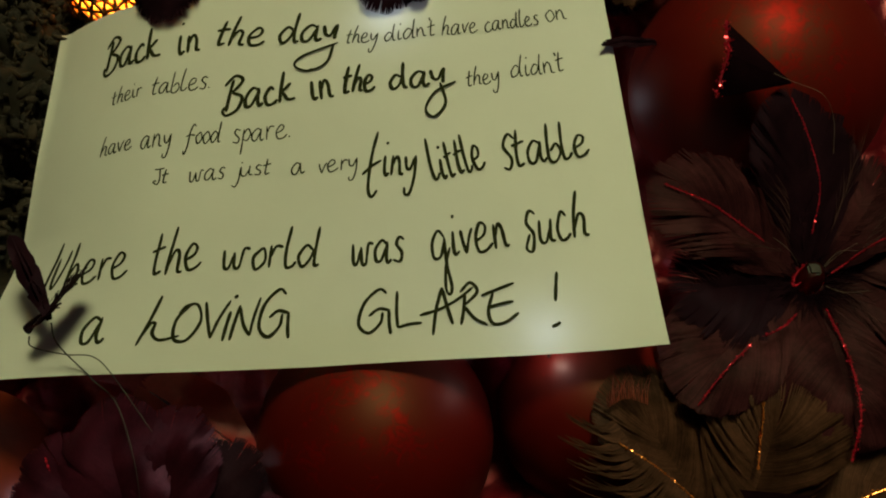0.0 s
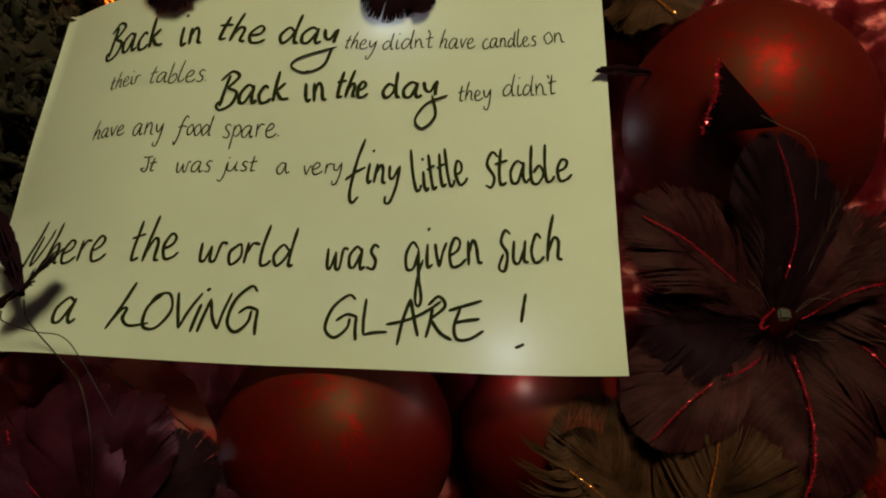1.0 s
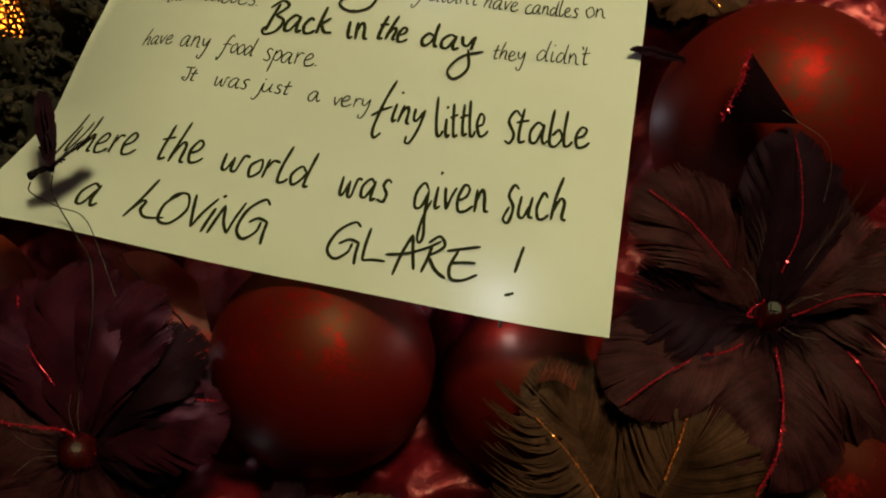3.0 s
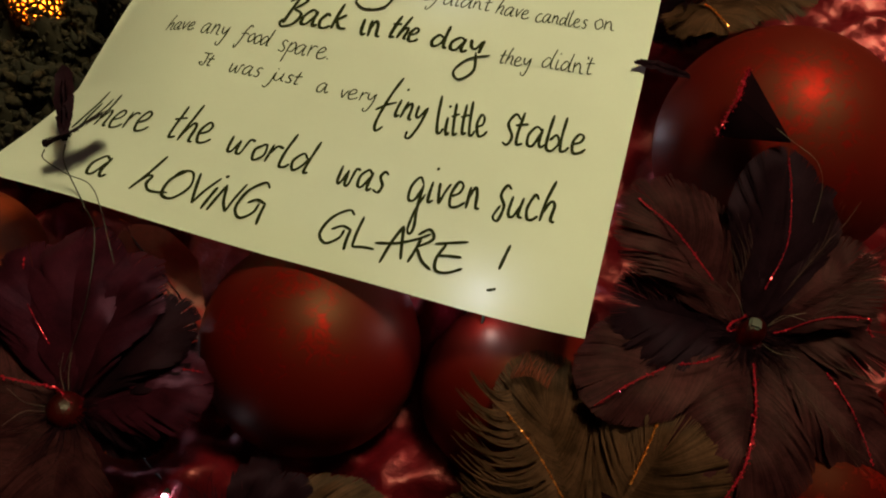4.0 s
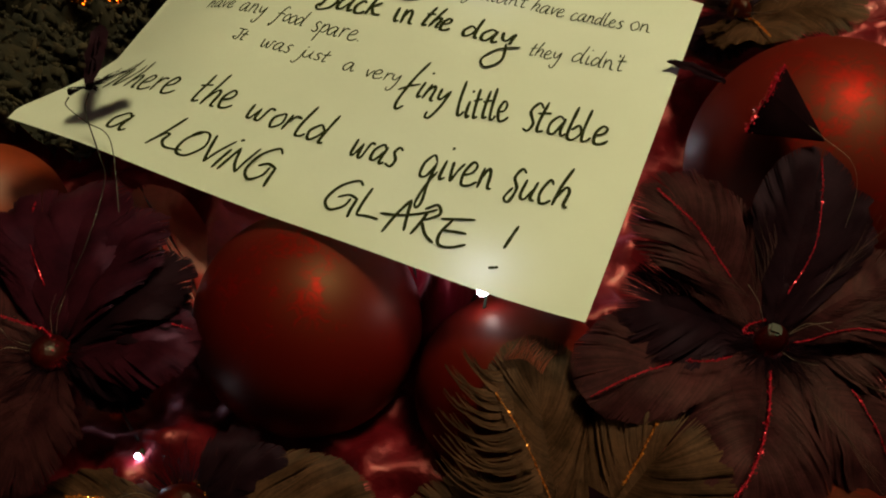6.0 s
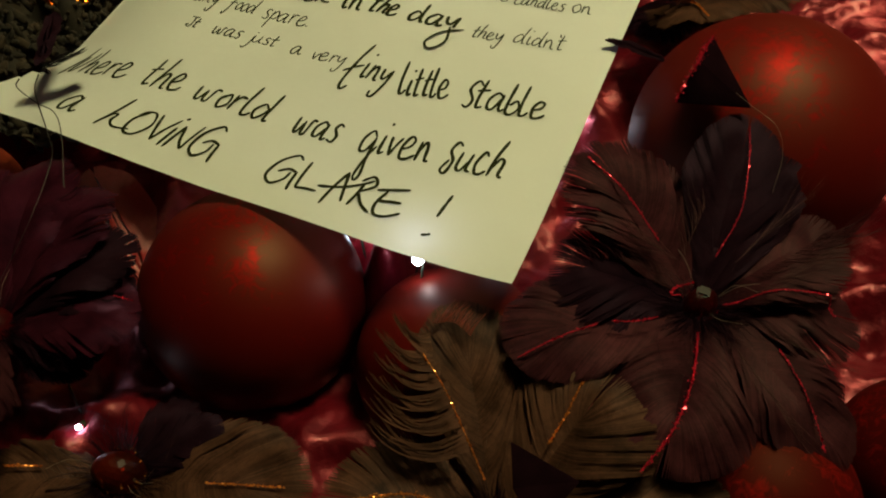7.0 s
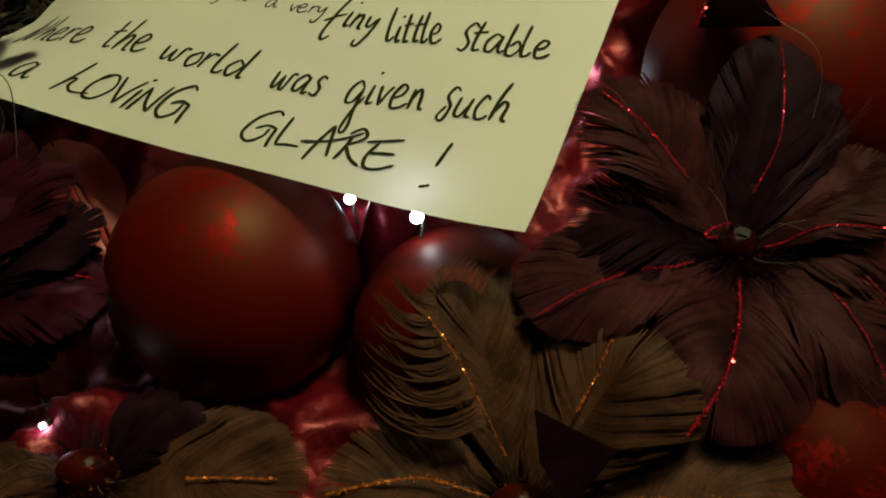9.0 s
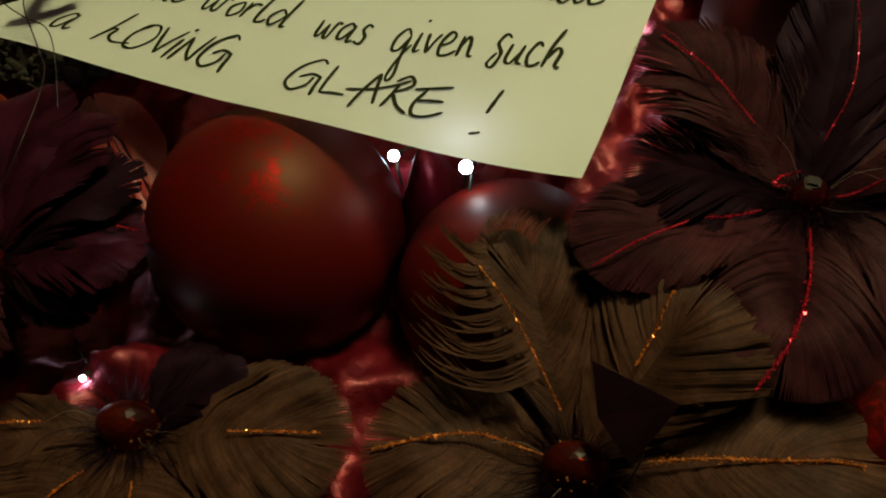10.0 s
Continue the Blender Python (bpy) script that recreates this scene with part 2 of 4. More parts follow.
def vane(bm, base, tip, width, arch=0.22, cup=0.25, up=(0, 0, 1), n=230, fray=0.015, start=0.06, sweep=0.34, rng=random, split=0.3, shoulder=0.52, joined=False):
    """A feather's vane: two rows of barbs that leave the shaft, sweep towards the tip, cling together in locks and part here and there."""
    sp, up = spine_of(base, tip, arch, up), Vector(up).normalized()
    length = (Vector(tip) - Vector(base)).length
    drift = Vector((rng.uniform(0, 50), rng.uniform(0, 50), 0))

    def outline(e):
        if e < shoulder:
            return max(0.10, (e / shoulder) ** 0.7)
        return math.sqrt(max(0.0, 1 - ((e - shoulder) / (1 - shoulder)) ** 2.0))

    def frame_at(q):
        t = (sp(min(1, q + 0.01)) - sp(max(0, q - 0.01))).normalized()
        s = t.cross(up).normalized()
        return sp(q), t, s, s.cross(t)

    shaft = [bm.verts.new(sp(start * 0.5 + (1 - start * 0.5) * 0.96 * i / n)) for i in range(n + 1)] if joined else None
    for side in (-1, 1):
        left = 0
        for i in range(n):
            if left <= 0:
                size = rng.randint(12, 40)
                left, first, raise_by, shove = size, i, rng.uniform(-0.06, 0.06), rng.uniform(-0.05, 0.05) * split
                part_open = rng.random() < split
                cut = rng.uniform(0.95, 1.03)
            left -= 1
            x = (i + 0.5) / n
            e = start + (1 - start) * (1 - (1 - x) ** 1.35)
            xm = (first + size / 2) / n
            em = start + (1 - start) * (1 - (1 - min(1, xm)) ** 1.35)
            root = max(0.02, min(0.97, e - sweep * (0.35 + 0.65 * min(1, e / 0.6))))
            w = width * 0.5 * outline(e) * (1 + rng.uniform(-fray, fray)) * (1 + (cut - 1) * split)
            half = length / n * (0.72 + 0.35 * rng.random())
            fold = 0.20 * noise.noise(Vector((i * 0.055, side * 7.0, drift.x))) + 0.07 * noise.noise(Vector((i * 0.21, side * 5.0, drift.y)))
            segs, mid = 6, []
            for k in range(segs + 1):
                u = k / segs
                end = e + ((em - e) * 0.5 if part_open else 0.0) * u ** 2 + shove * u
                c, t, s, nrm = frame_at(min(1.0, root + (end - root) * u ** 1.25))
                p = c + s * side * w * (u ** 0.92) + nrm * (cup * w * (u - 1.3 * u * u) + raise_by * w * u * u + fold * w * u)
                ripple = noise.noise(p * 75 + drift) * 0.0024 + noise.noise(p * 34 + drift) * 0.0055 + noise.noise(p * 190 + drift) * 0.0010
                mid.append((p + nrm * ripple * min(1.0, u * 1.6), nrm))
            rows = []
            for k, (p, nrm) in enumerate(mid):
                d = (mid[min(k + 1, segs)][0] - mid[max(k - 1, 0)][0])
                across = nrm.cross(d)
                across = across.normalized() if across.length > 1e-9 else nrm.orthogonal()
                hw = half * (1.2, 1.25, 1.3, 1.35, 1.4, 1.3, 0.45)[k]
                rows.append((bm.verts.new(p - across * hw), bm.verts.new(p + across * hw + nrm * 0.0001)))
            if joined:
                rows[0] = (shaft[i], shaft[i + 1])
            for (a0, b0), (a1, b1) in zip(rows, rows[1:]):
                bm.faces.new((a0, b0, b1, a1))
    return bm


def wisps(bm, base, tip, count, spread, length, rng, radius=0.00012):
    """Loose downy barbs near the root of a feather."""
    base, tip = Vector(base), Vector(tip)
    axis = (tip - base).normalized()
    for _ in range(count):
        d = (axis + Vector((rng.uniform(-1, 1), rng.uniform(-1, 1), rng.uniform(-0.1, 0.9))) * spread).normalized()
        p = base + axis * rng.uniform(0, 0.3) * (tip - base).length
        b = d.orthogonal().normalized() * rng.uniform(-0.4, 0.4)
        ln = length * rng.uniform(0.5, 1.1)
        tube(bm, [p, p + d * ln * 0.4, p + (d + b * 0.5).normalized() * ln * 0.75, p + (d + b).normalized() * ln], radius, 3, 0.3)
    return bm


def glitter_wire(name, pts, radius, mat, parent, rng, label, flakes=90, flake=0.0004):
    line = smooth_line(pts, 10)
    bm = tube(bmesh.new(), line, radius * 0.22, 5, 0.7)
    for _ in range(flakes):
        i = rng.randrange(len(line) - 1)
        p = line[i].lerp(line[i + 1], rng.random())
        d = Vector((rng.gauss(0, 1), rng.gauss(0, 1), rng.gauss(0, 1))).normalized()
        c, a = p + d * radius * abs(rng.gauss(0, 0.55)), d.orthogonal().normalized()
        a = (a + d.cross(a) * rng.uniform(-2, 2)).normalized()
        b = (d + a.cross(d) * rng.uniform(-0.8, 0.8)).cross(a).normalized()
        s = flake * (rng.uniform(1.3, 2.0) if rng.random() < 0.12 else rng.uniform(0.4, 1.1))
        bm.faces.new([bm.verts.new(c + a * s), bm.verts.new(c + b * s), bm.verts.new(c - a * s), bm.verts.new(c - b * s)])
    return part(name, bm, mat, parent, label, smooth=False)


def plume(bm, pts, count, out, curl, reach, rng, radius=0.00016):
    """Loose silky strands that leave a shaft to one side and curl back towards its tip."""
    line = smooth_line(pts, 12)
    out, curl = Vector(out), Vector(curl)
    for k in range(count):
        i = int((k + rng.random()) / count * (len(line) - 1))
        p, ln = line[i], reach * rng.uniform(0.55, 1.1)
        wav = Vector((rng.gauss(0, 0.1), rng.gauss(0, 0.1), rng.gauss(0, 0.15)))
        q = [p, p + (out + wav) * ln * 0.4, p + (out * 0.75 + curl * 0.18 + wav) * ln, p + (out * 0.95 + curl * 0.55 + wav * 1.5) * ln]
        tube(bm, smooth_line(q, 5), radius * rng.uniform(0.7, 1.5), 4, 0.35)
    return bm


def locks(bm, roots, tips, rise, rng, strands=14, width=0.00040):
    """Parted locks of a vane: flat strands that leave the shaft, draw together and hook up to a point."""
    for root, tip in zip(roots, tips):
        root, tip = Vector(root), Vector(tip)
        along = Vector(rise).normalized()
        for k in range(strands):
            off = (k / (strands - 1) - 0.5) * 0.0095
            a = root + along * off
            e = tip + along * (off * 0.30 + rng.uniform(-0.001, 0.0015)) + (tip - root) * rng.uniform(-0.30, 0.08)
            c = a.lerp(e, 0.66) - along * (root - tip).length * rng.uniform(0.44, 0.50) + Vector((0, 0, 0.003 + 0.0015 * math.cos(k * 0.7)))
            pts = [a * (1 - u) ** 2 + c * 2 * u * (1 - u) + e * u * u for u in (i / 8 for i in range(9))]
            prev = None
            for i, p in enumerate(pts):
                d = pts[min(i + 1, 8)] - pts[max(i - 1, 0)]
                s = d.cross(Vector((0, 0, 1))).normalized() * width * (1.15 - 0.85 * (i / 8) ** 2) * rng.uniform(0.9, 1.1)
                row = (bm.verts.new(p - s), bm.verts.new(p + s + Vector((0, 0, 0.00015))))
                if prev:
                    bm.faces.new((prev[0], prev[1], row[1], row[0]))
                prev = row
    return bm


def petal(flower, centre, tip, width, mat, wire, rng, arch=0.2, cup=0.25, span=(0.25, 0.92), fray=0.035, split=0.12, wire_mat=None, n=230, up=(0, 0, 1), layers=2, label="", shoulder=0.58):
    """One petal: a large feather over a smaller one, with a glittered wire along its shaft."""
    centre, tip = Vector(centre), Vector(tip)
    bm = bmesh.new()
    width *= 1.15
    base = centre.lerp(tip, 0.06)
    vane(bm, base, tip, width, arch, cup, up, n, fray, rng=rng, split=split, shoulder=shoulder)
    side = (tip - centre).cross(Vector((0, 0, 1))).normalized()
    for k in range(layers - 1):
        off = side * width * rng.choice((-0.30, 0.30))
        vane(bm, base - Vector((0, 0, 0.003)), tip.lerp(centre, 0.12) + off - Vector((0, 0, 0.005)), width * 0.8, arch * 0.8, cup, up, n * 2 // 3, fray * 1.4, rng=rng, split=split)
    wisps(bm, base, tip, 12, 0.8, width * 0.5, rng)
    ob = part("feather_petal", bm, mat, flower, label)
    if wire:
        sp = spine_of(base, tip, arch, up)
        wobble = side * width * 0.018
        pts = [sp(span[0] + (span[1] - span[0]) * k / 4) + Vector(up) * 0.0014 + wobble * rng.uniform(-1, 1) for k in range(5)]
        glitter_wire("glitter_wire", pts, wire * 1.1, wire_mat or RED_GLITTER, ob, rng, "thin wire covered with glitter", 560, 0.00040)
    return ob


# ---- the room, out of view ----
def plain(name, lo, hi, mat, label, category):
    return tagged(part(name, box(lo, hi), mat, None, label, smooth=False), "", category, "", "structure")


plain("floor", (-2.0, -2.0, -0.80), (2.0, 2.2, -0.75), FLOOR, "brown wooden floor of the room", "floor")
plain("ceiling", (-2.0, -2.0, 1.75), (2.0, 2.2, 1.80), CEILING, "dark wooden ceiling", "ceiling")
plain("wall_north", (-2.0, 2.2, -0.75), (2.0, 2.3, 1.75), WALL, "plain dark brown painted wall", "wall")
plain("wall_south", (-2.0, -2.1, -0.75), (2.0, -2.0, 1.75), WALL, "plain dark brown painted wall", "wall")
plain("wall_west", (-2.1, -2.0, -0.75), (-2.0, 2.2, 1.75), WALL, "plain dark brown painted wall", "wall")
plain("wall_east", (2.0, -2.0, -0.75), (2.1, 2.2, 1.75), WALL, "plain dark brown painted wall", "wall")

lamp = thing("ceiling_lamp", "round warm white ceiling lamp above the table", "lamp")
bm = bmesh.new()
bmesh.ops.create_cone(bm, cap_ends=True, segments=48, radius1=0.20, radius2=0.19, depth=0.03, matrix=Matrix.Translation(LAMP_AT))
part("diffuser", bm, BULB, lamp)
bm = bmesh.new()
bmesh.ops.create_cone(bm, cap_ends=True, segments=24, radius1=0.05, radius2=0.03, depth=1.75 - LAMP_AT[2] - 0.015, matrix=Matrix.Translation((LAMP_AT[0], LAMP_AT[1], (1.75 + LAMP_AT[2] + 0.015) / 2)))
part("stem", bm, GOLD, lamp)

table = thing("dining_table", "dark brown wooden table under the decoration", "table")
part("tabletop", box((-0.8, -0.6, -0.035), (0.9, 0.7, 0.0), 0.004), WOOD, table)
for x in (-0.74, 0.78):
    for y in (-0.54, 0.58):
        part("leg", box((x, y, -0.75), (x + 0.06, y + 0.06, -0.035), 0.004), WOOD, table)


# ---- foil bed ----
def foil_height(x, y):
    v = Vector((x * 20, y * 20, 0.3))
    ridge = 1 - abs(noise.noise(v)) * 2.2
    fold = 1 - abs(noise.noise(v * 2.7 + Vector((5, 2, 1)))) * 2
    fine = noise.noise(v * 9)
    rise = 0.035 * max(0.0, min(1.0, (y - 0.02) / 0.16)) * max(0.0, min(1.0, (x - 0.10) / 0.08)) + 0.012 * max(0.0, min(1.0, (x - 0.25) / 0.06))
    for hx, hy, high, wide in ((-0.006, -0.195, 0.018, 0.018), (-0.016, -0.221, 0.032, 0.020), (0.137, 0.090, 0.030, 0.030), (0.085, -0.163, 0.018, 0.024), (0.074, -0.070, 0.030, 0.022), (0.077, -0.090, 0.036, 0.018)):
        rise += high * math.exp(-((x - hx) ** 2 + (y - hy) ** 2) / wide ** 2)
    return max(0.002, 0.014 + 0.016 * ridge + 0.006 * fold + 0.0007 * fine + rise)


bm, G = bmesh.new(), 230
grid = [[bm.verts.new((-0.50 + 1.05 * i / G, -0.42 + 0.90 * j / G, foil_height(-0.50 + 1.05 * i / G, -0.42 + 0.90 * j / G))) for j in range(G + 1)] for i in range(G + 1)]
for i in range(G):
    for j in range(G):
        a, b, c, d = grid[i][j], grid[i + 1][j], grid[i + 1][j + 1], grid[i][j + 1]
        if (i + j) % 2:
            bm.faces.new((a, b, c)), bm.faces.new((a, c, d))
        else:
            bm.faces.new((a, b, d)), bm.faces.new((b, c, d))
tagged(part("foil_wrap", bm, FOIL, None, "crumpled glossy red foil spread under the baubles"), "", "foil")


# ---- baubles ----
def bauble(at, radius, label, mat):
    return tagged(part("christmas_bauble", ball(radius, at, 96, 64), mat, None, label), "", "bauble", "red christmas baubles")


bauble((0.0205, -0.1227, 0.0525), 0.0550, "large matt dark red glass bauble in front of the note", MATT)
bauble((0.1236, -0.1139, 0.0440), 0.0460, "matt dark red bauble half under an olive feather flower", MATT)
bauble((0.2232, 0.0474, 0.0732), 0.0643, "largest satin red bauble with a painted bright highlight, beside the note", SATIN_RED)
bauble((0.2660, -0.1220, 0.0390), 0.0400, "mottled matt red bauble under the burgundy feather flower", MATT_MOTTLED)
bauble((0.3260, -0.0800, 0.0400), 0.0370, "mottled matt red bauble beyond the burgundy feather flower", MATT_MOTTLED)
bauble((-0.190, -0.126, 0.037), 0.042, "orange red bauble by the corner of the note", ORANGE)


# ---- the note ----
def note_z(x, y):
    """Height of the sheet: nearly flat, its far side a little higher, its short side drooping, one corner lifted."""
    z = 0.1085 + 0.004 * max(0.0, min(1.0, (y + 0.07) / 0.09))
    left = max(0.0, min(1.0, (-x - 0.075) / 0.0735))
    z -= left ** 1.8 * (0.001 + 0.021 * max(0.0, min(1.0, (y + 0.10) / 0.07)))
    lift = max(0.0, (x - 0.085) / 0.065) * max(0.0, (-y - 0.05) / 0.055)
    z += 0.006 * max(0.0, min(1.0, -x / 0.10)) * max(0.0, min(1.0, (-y - 0.045) / 0.05))
    z -= 0.002 * max(0.0, (x - 0.118) / 0.032) ** 2 * max(0.0, min(1.0, (y + 0.06) / 0.08))
    return z + 0.0045 * lift ** 2 + 0.0007 * math.sin(x * 40) * math.cos(y * 55)


def sheet():
    bm, nx, ny = bmesh.new(), 90, 64
    rows = []
    for i in range(nx + 1):
        u = i / nx
        rows.append([bm.verts.new((x, y, note_z(x, y))) for x, y in ((-0.1478 - 0.0055 * j / ny + u * (0.2968 + 0.0010 * j / ny), -0.1060 + 0.2090 * j / ny) for j in range(ny + 1))])
    for i in range(nx):
        for j in range(ny):
            bm.faces.new((rows[i][j], rows[i + 1][j], rows[i + 1][j + 1], rows[i][j + 1]))
    return bm


note = thing("handwritten_note", "white sheet of paper with black handwriting lying on the baubles", "note")
part("sheet", sheet(), PAPER, note, flat_below=0.5)


SHAPES = {}


def shape(ch, *strokes, word=""):
    """Teaches the pen one letter: strokes in units of its small letters' height; a word may have a letter of its own form."""
    SHAPES[(word, ch)] = strokes


shape("a", [(0.74, 0.84), (0.45, 1.0), (0.08, 0.6), (0.12, 0.12), (0.42, 0.12), (0.72, 0.78)], [(0.76, 0.97), (0.70, 0.3), (0.82, 0.03), (1.02, 0.18)])
shape("b", [(0.22, 1.85), (0.10, 0.9), (0.08, 0.1), (0.4, 0.0), (0.72, 0.4), (0.52, 0.82), (0.18, 0.5)])
shape("c", [(0.62, 0.85), (0.4, 1.0), (0.08, 0.55), (0.2, 0.05), (0.55, 0.06), (0.78, 0.28)])
shape("d", [(0.66, 0.78), (0.4, 0.97), (0.06, 0.5), (0.2, 0.04), (0.55, 0.3), (0.76, 0.9)], [(0.90, 1.8), (0.76, 0.7), (0.80, 0.08), (1.0, 0.1)])
shape("e", [(0.08, 0.42), (0.5, 0.6), (0.6, 0.88), (0.35, 1.0), (0.08, 0.55), (0.22, 0.05), (0.6, 0.06), (0.88, 0.28)])
shape("f", [(0.80, 1.55), (0.55, 1.75), (0.32, 1.1), (0.28, 0.0), (0.12, -0.75), (-0.05, -0.45)], [(0.0, 0.72), (0.45, 0.86), (0.85, 0.80)])
shape("g", [(0.72, 0.85), (0.42, 1.1), (0.05, 0.7), (0.12, 0.08), (0.45, 0.12), (0.72, 0.75)], [(0.72, 0.85), (0.74, -0.2), (0.92, -1.05), (0.80, -1.35), (0.58, -1.1), (0.68, -0.3), (0.98, 0.42)])
shape("h", [(0.38, 1.85), (0.17, 0.9), (0.08, 0.0)], [(0.1, 0.3), (0.4, 0.9), (0.62, 0.75), (0.62, 0.15), (0.85, 0.05)])
shape("i", [(0.2, 0.95), (0.15, 0.3), (0.25, 0.03), (0.45, 0.16)], [(0.27, 1.42), (0.33, 1.55)])
shape("j", [(0.3, 0.95), (0.3, -0.3), (0.1, -0.95), (-0.18, -0.75)], [(0.35, 1.4), (0.42, 1.52)])
shape("k", [(0.27, 1.8), (0.14, 0.8), (0.08, 0.0)], [(0.72, 1.05), (0.42, 0.78), (0.15, 0.55)], [(0.22, 0.58), (0.55, 0.12), (1.0, 0.10)])
shape("l", [(0.22, 1.85), (0.08, 0.8), (0.12, 0.06), (0.36, 0.06), (0.55, 0.28)])
shape("n", [(0.14, 0.97), (0.1, 0.02)], [(0.1, 0.4), (0.4, 0.92), (0.6, 0.7), (0.66, 0.12), (0.9, 0.05)])
shape("o", [(0.45, 1.0), (0.08, 0.6), (0.28, 0.03), (0.68, 0.4), (0.52, 0.95), (0.30, 0.92)])
shape("p", [(0.15, 0.97), (0.1, 0.0), (0.03, -0.95)], [(0.12, 0.5), (0.4, 0.98), (0.7, 0.6), (0.45, 0.1), (0.12, 0.2)])
shape("r", [(0.1, 0.97), (0.12, 0.02)], [(0.12, 0.5), (0.3, 0.9), (0.62, 0.88)])
shape("s", [(0.62, 0.9), (0.35, 1.02), (0.18, 0.72), (0.52, 0.36), (0.40, 0.02), (0.05, 0.1)])
shape("t", [(0.37, 1.6), (0.25, 0.6), (0.28, 0.05), (0.58, 0.12)], [(0.0, 0.90), (0.35, 0.98), (0.68, 1.05)])
shape("u", [(0.1, 0.95), (0.12, 0.2), (0.4, 0.05), (0.66, 0.62)], [(0.70, 0.97), (0.66, 0.2), (0.92, 0.08)])
shape("v", [(0.02, 0.97), (0.12, 0.55), (0.30, 0.04)], [(0.30, 0.04), (0.46, 0.6), (0.66, 1.0)])
shape("w", [(0.05, 0.95), (0.12, 0.15), (0.32, 0.08), (0.52, 0.72)], [(0.52, 0.80), (0.60, 0.12), (0.82, 0.12), (0.95, 0.9), (1.22, 0.92)])
shape("y", [(0.05, 0.95), (0.14, 0.4), (0.38, 0.32), (0.66, 0.9)], [(0.70, 0.97), (0.62, 0.0), (0.36, -0.8), (0.08, -0.85), (0.06, -0.55)])
shape("y", [(0.05, 0.95), (0.14, 0.4), (0.38, 0.32), (0.66, 0.9)], [(0.72, 0.97), (0.66, 0.4), (0.60, 0.0)], word="day")
shape("t", [(0.80, 2.1), (0.52, 0.9), (0.42, -0.5), (0.66, -0.95), (0.98, -0.65)], [(0.0, 0.05), (0.5, 0.42), (1.15, 0.75)], word="tiny")
shape("c", [(0.62, 1.0), (0.36, 1.22), (0.08, 0.55), (0.2, 0.05), (0.55, 0.06), (0.78, 0.28)], word="such")
shape("s", [(0.62, 1.25), (0.30, 1.42), (0.12, 0.95), (0.48, 0.42), (0.36, -0.25), (0.0, -0.12), (0.26, 0.45)], word="such")
shape("s", [(0.70, 1.30), (0.40, 1.55), (0.10, 1.05), (0.48, 0.45), (0.36, 0.0), (0.02, 0.12)], word="stable")
shape("B", [(0.48, 1.75), (0.32, 0.9), (0.18, 0.05)], [(0.02, 1.45), (0.55, 1.95), (0.98, 1.65), (0.46, 1.02)], [(0.46, 1.02), (0.98, 0.72), (0.78, 0.08), (0.22, -0.16), (0.0, 0.10), (0.12, 0.32)])
shape("W", [(0.42, 1.95), (0.16, 0.8), (0.0, -0.3)], [(0.44, 1.30), (0.38, 0.35), (0.52, 0.02), (0.80, 0.6), (1.05, 1.55)])
shape("I", [(0.0, 1.62), (0.45, 1.58), (0.92, 1.66)], [(0.52, 1.6), (0.52, 0.5), (0.32, 0.0), (-0.08, 0.32), (0.25, 0.42)])
shape("L", [(0.58, 1.9), (0.28, 0.9), (0.0, -0.1)], [(0.04, 0.1), (0.32, 0.72), (0.52, 0.74), (0.50, 0.34), (0.78, 0.08), (1.5, 0.22)], word="LOVING")
shape("L", [(0.08, 1.75), (0.06, 0.8), (0.12, 0.10)], [(0.12, 0.10), (0.5, 0.24), (1.0, 0.24)])
shape("O", [(0.60, 1.72), (0.12, 1.0), (0.24, 0.10), (0.78, 0.06), (1.15, 0.9), (0.90, 1.62), (0.42, 1.62), (0.20, 1.25)])
shape("V", [(0.0, 1.75), (0.16, 0.9), (0.38, 0.05)], [(0.38, 0.05), (0.62, 0.9), (1.0, 1.75)])
shape("I", [(0.22, 1.25), (0.16, 0.6), (0.10, 0.0)], [(0.28, 1.78), (0.40, 1.92)], word="LOVING")
shape("N", [(0.22, 1.5), (0.12, 0.7), (0.0, 0.0)], [(0.22, 1.45), (0.5, 0.7), (0.78, 0.12)], [(0.78, 0.12), (0.88, 0.9), (1.05, 1.8)])
shape("G", [(1.00, 1.62), (0.72, 1.82), (0.22, 1.25), (0.10, 0.4), (0.45, 0.0), (0.85, 0.35), (0.92, 0.85)], [(0.42, 0.72), (0.75, 0.98), (1.18, 0.88)], [(1.14, 0.92), (1.16, 0.3), (1.22, -0.12)])
shape("A", [(0.78, 1.85), (0.60, 0.8), (0.50, -0.3)], [(0.78, 1.85), (1.02, 0.9), (1.22, 0.12)], [(0.0, 0.62), (0.8, 0.86), (1.5, 1.28), (1.95, 1.75)])
shape("R", [(0.22, 1.35), (0.18, 0.7), (0.15, 0.08)], [(0.05, 1.45), (0.40, 1.85), (0.68, 1.42), (0.2, 0.85)], [(0.2, 0.85), (0.6, 0.3), (1.05, -0.02)])
shape("E", [(0.36, 1.38), (0.20, 0.6), (0.32, 0.05), (0.8, 0.05), (1.3, 0.38)], [(-0.05, 1.28), (0.5, 1.5), (1.15, 1.72)], [(0.18, 0.74), (0.6, 0.84), (1.12, 0.94)])
shape("!", [(0.10, 1.8), (0.17, 1.25), (0.22, 0.72)], [(0.40, 0.02), (0.36, -0.08), (0.30, -0.18)])
shape(".", [(0.10, 0.02), (0.13, 0.06), (0.17, 0.10)])
shape("'", [(0.12, 1.75), (0.15, 1.6), (0.17, 1.42)])
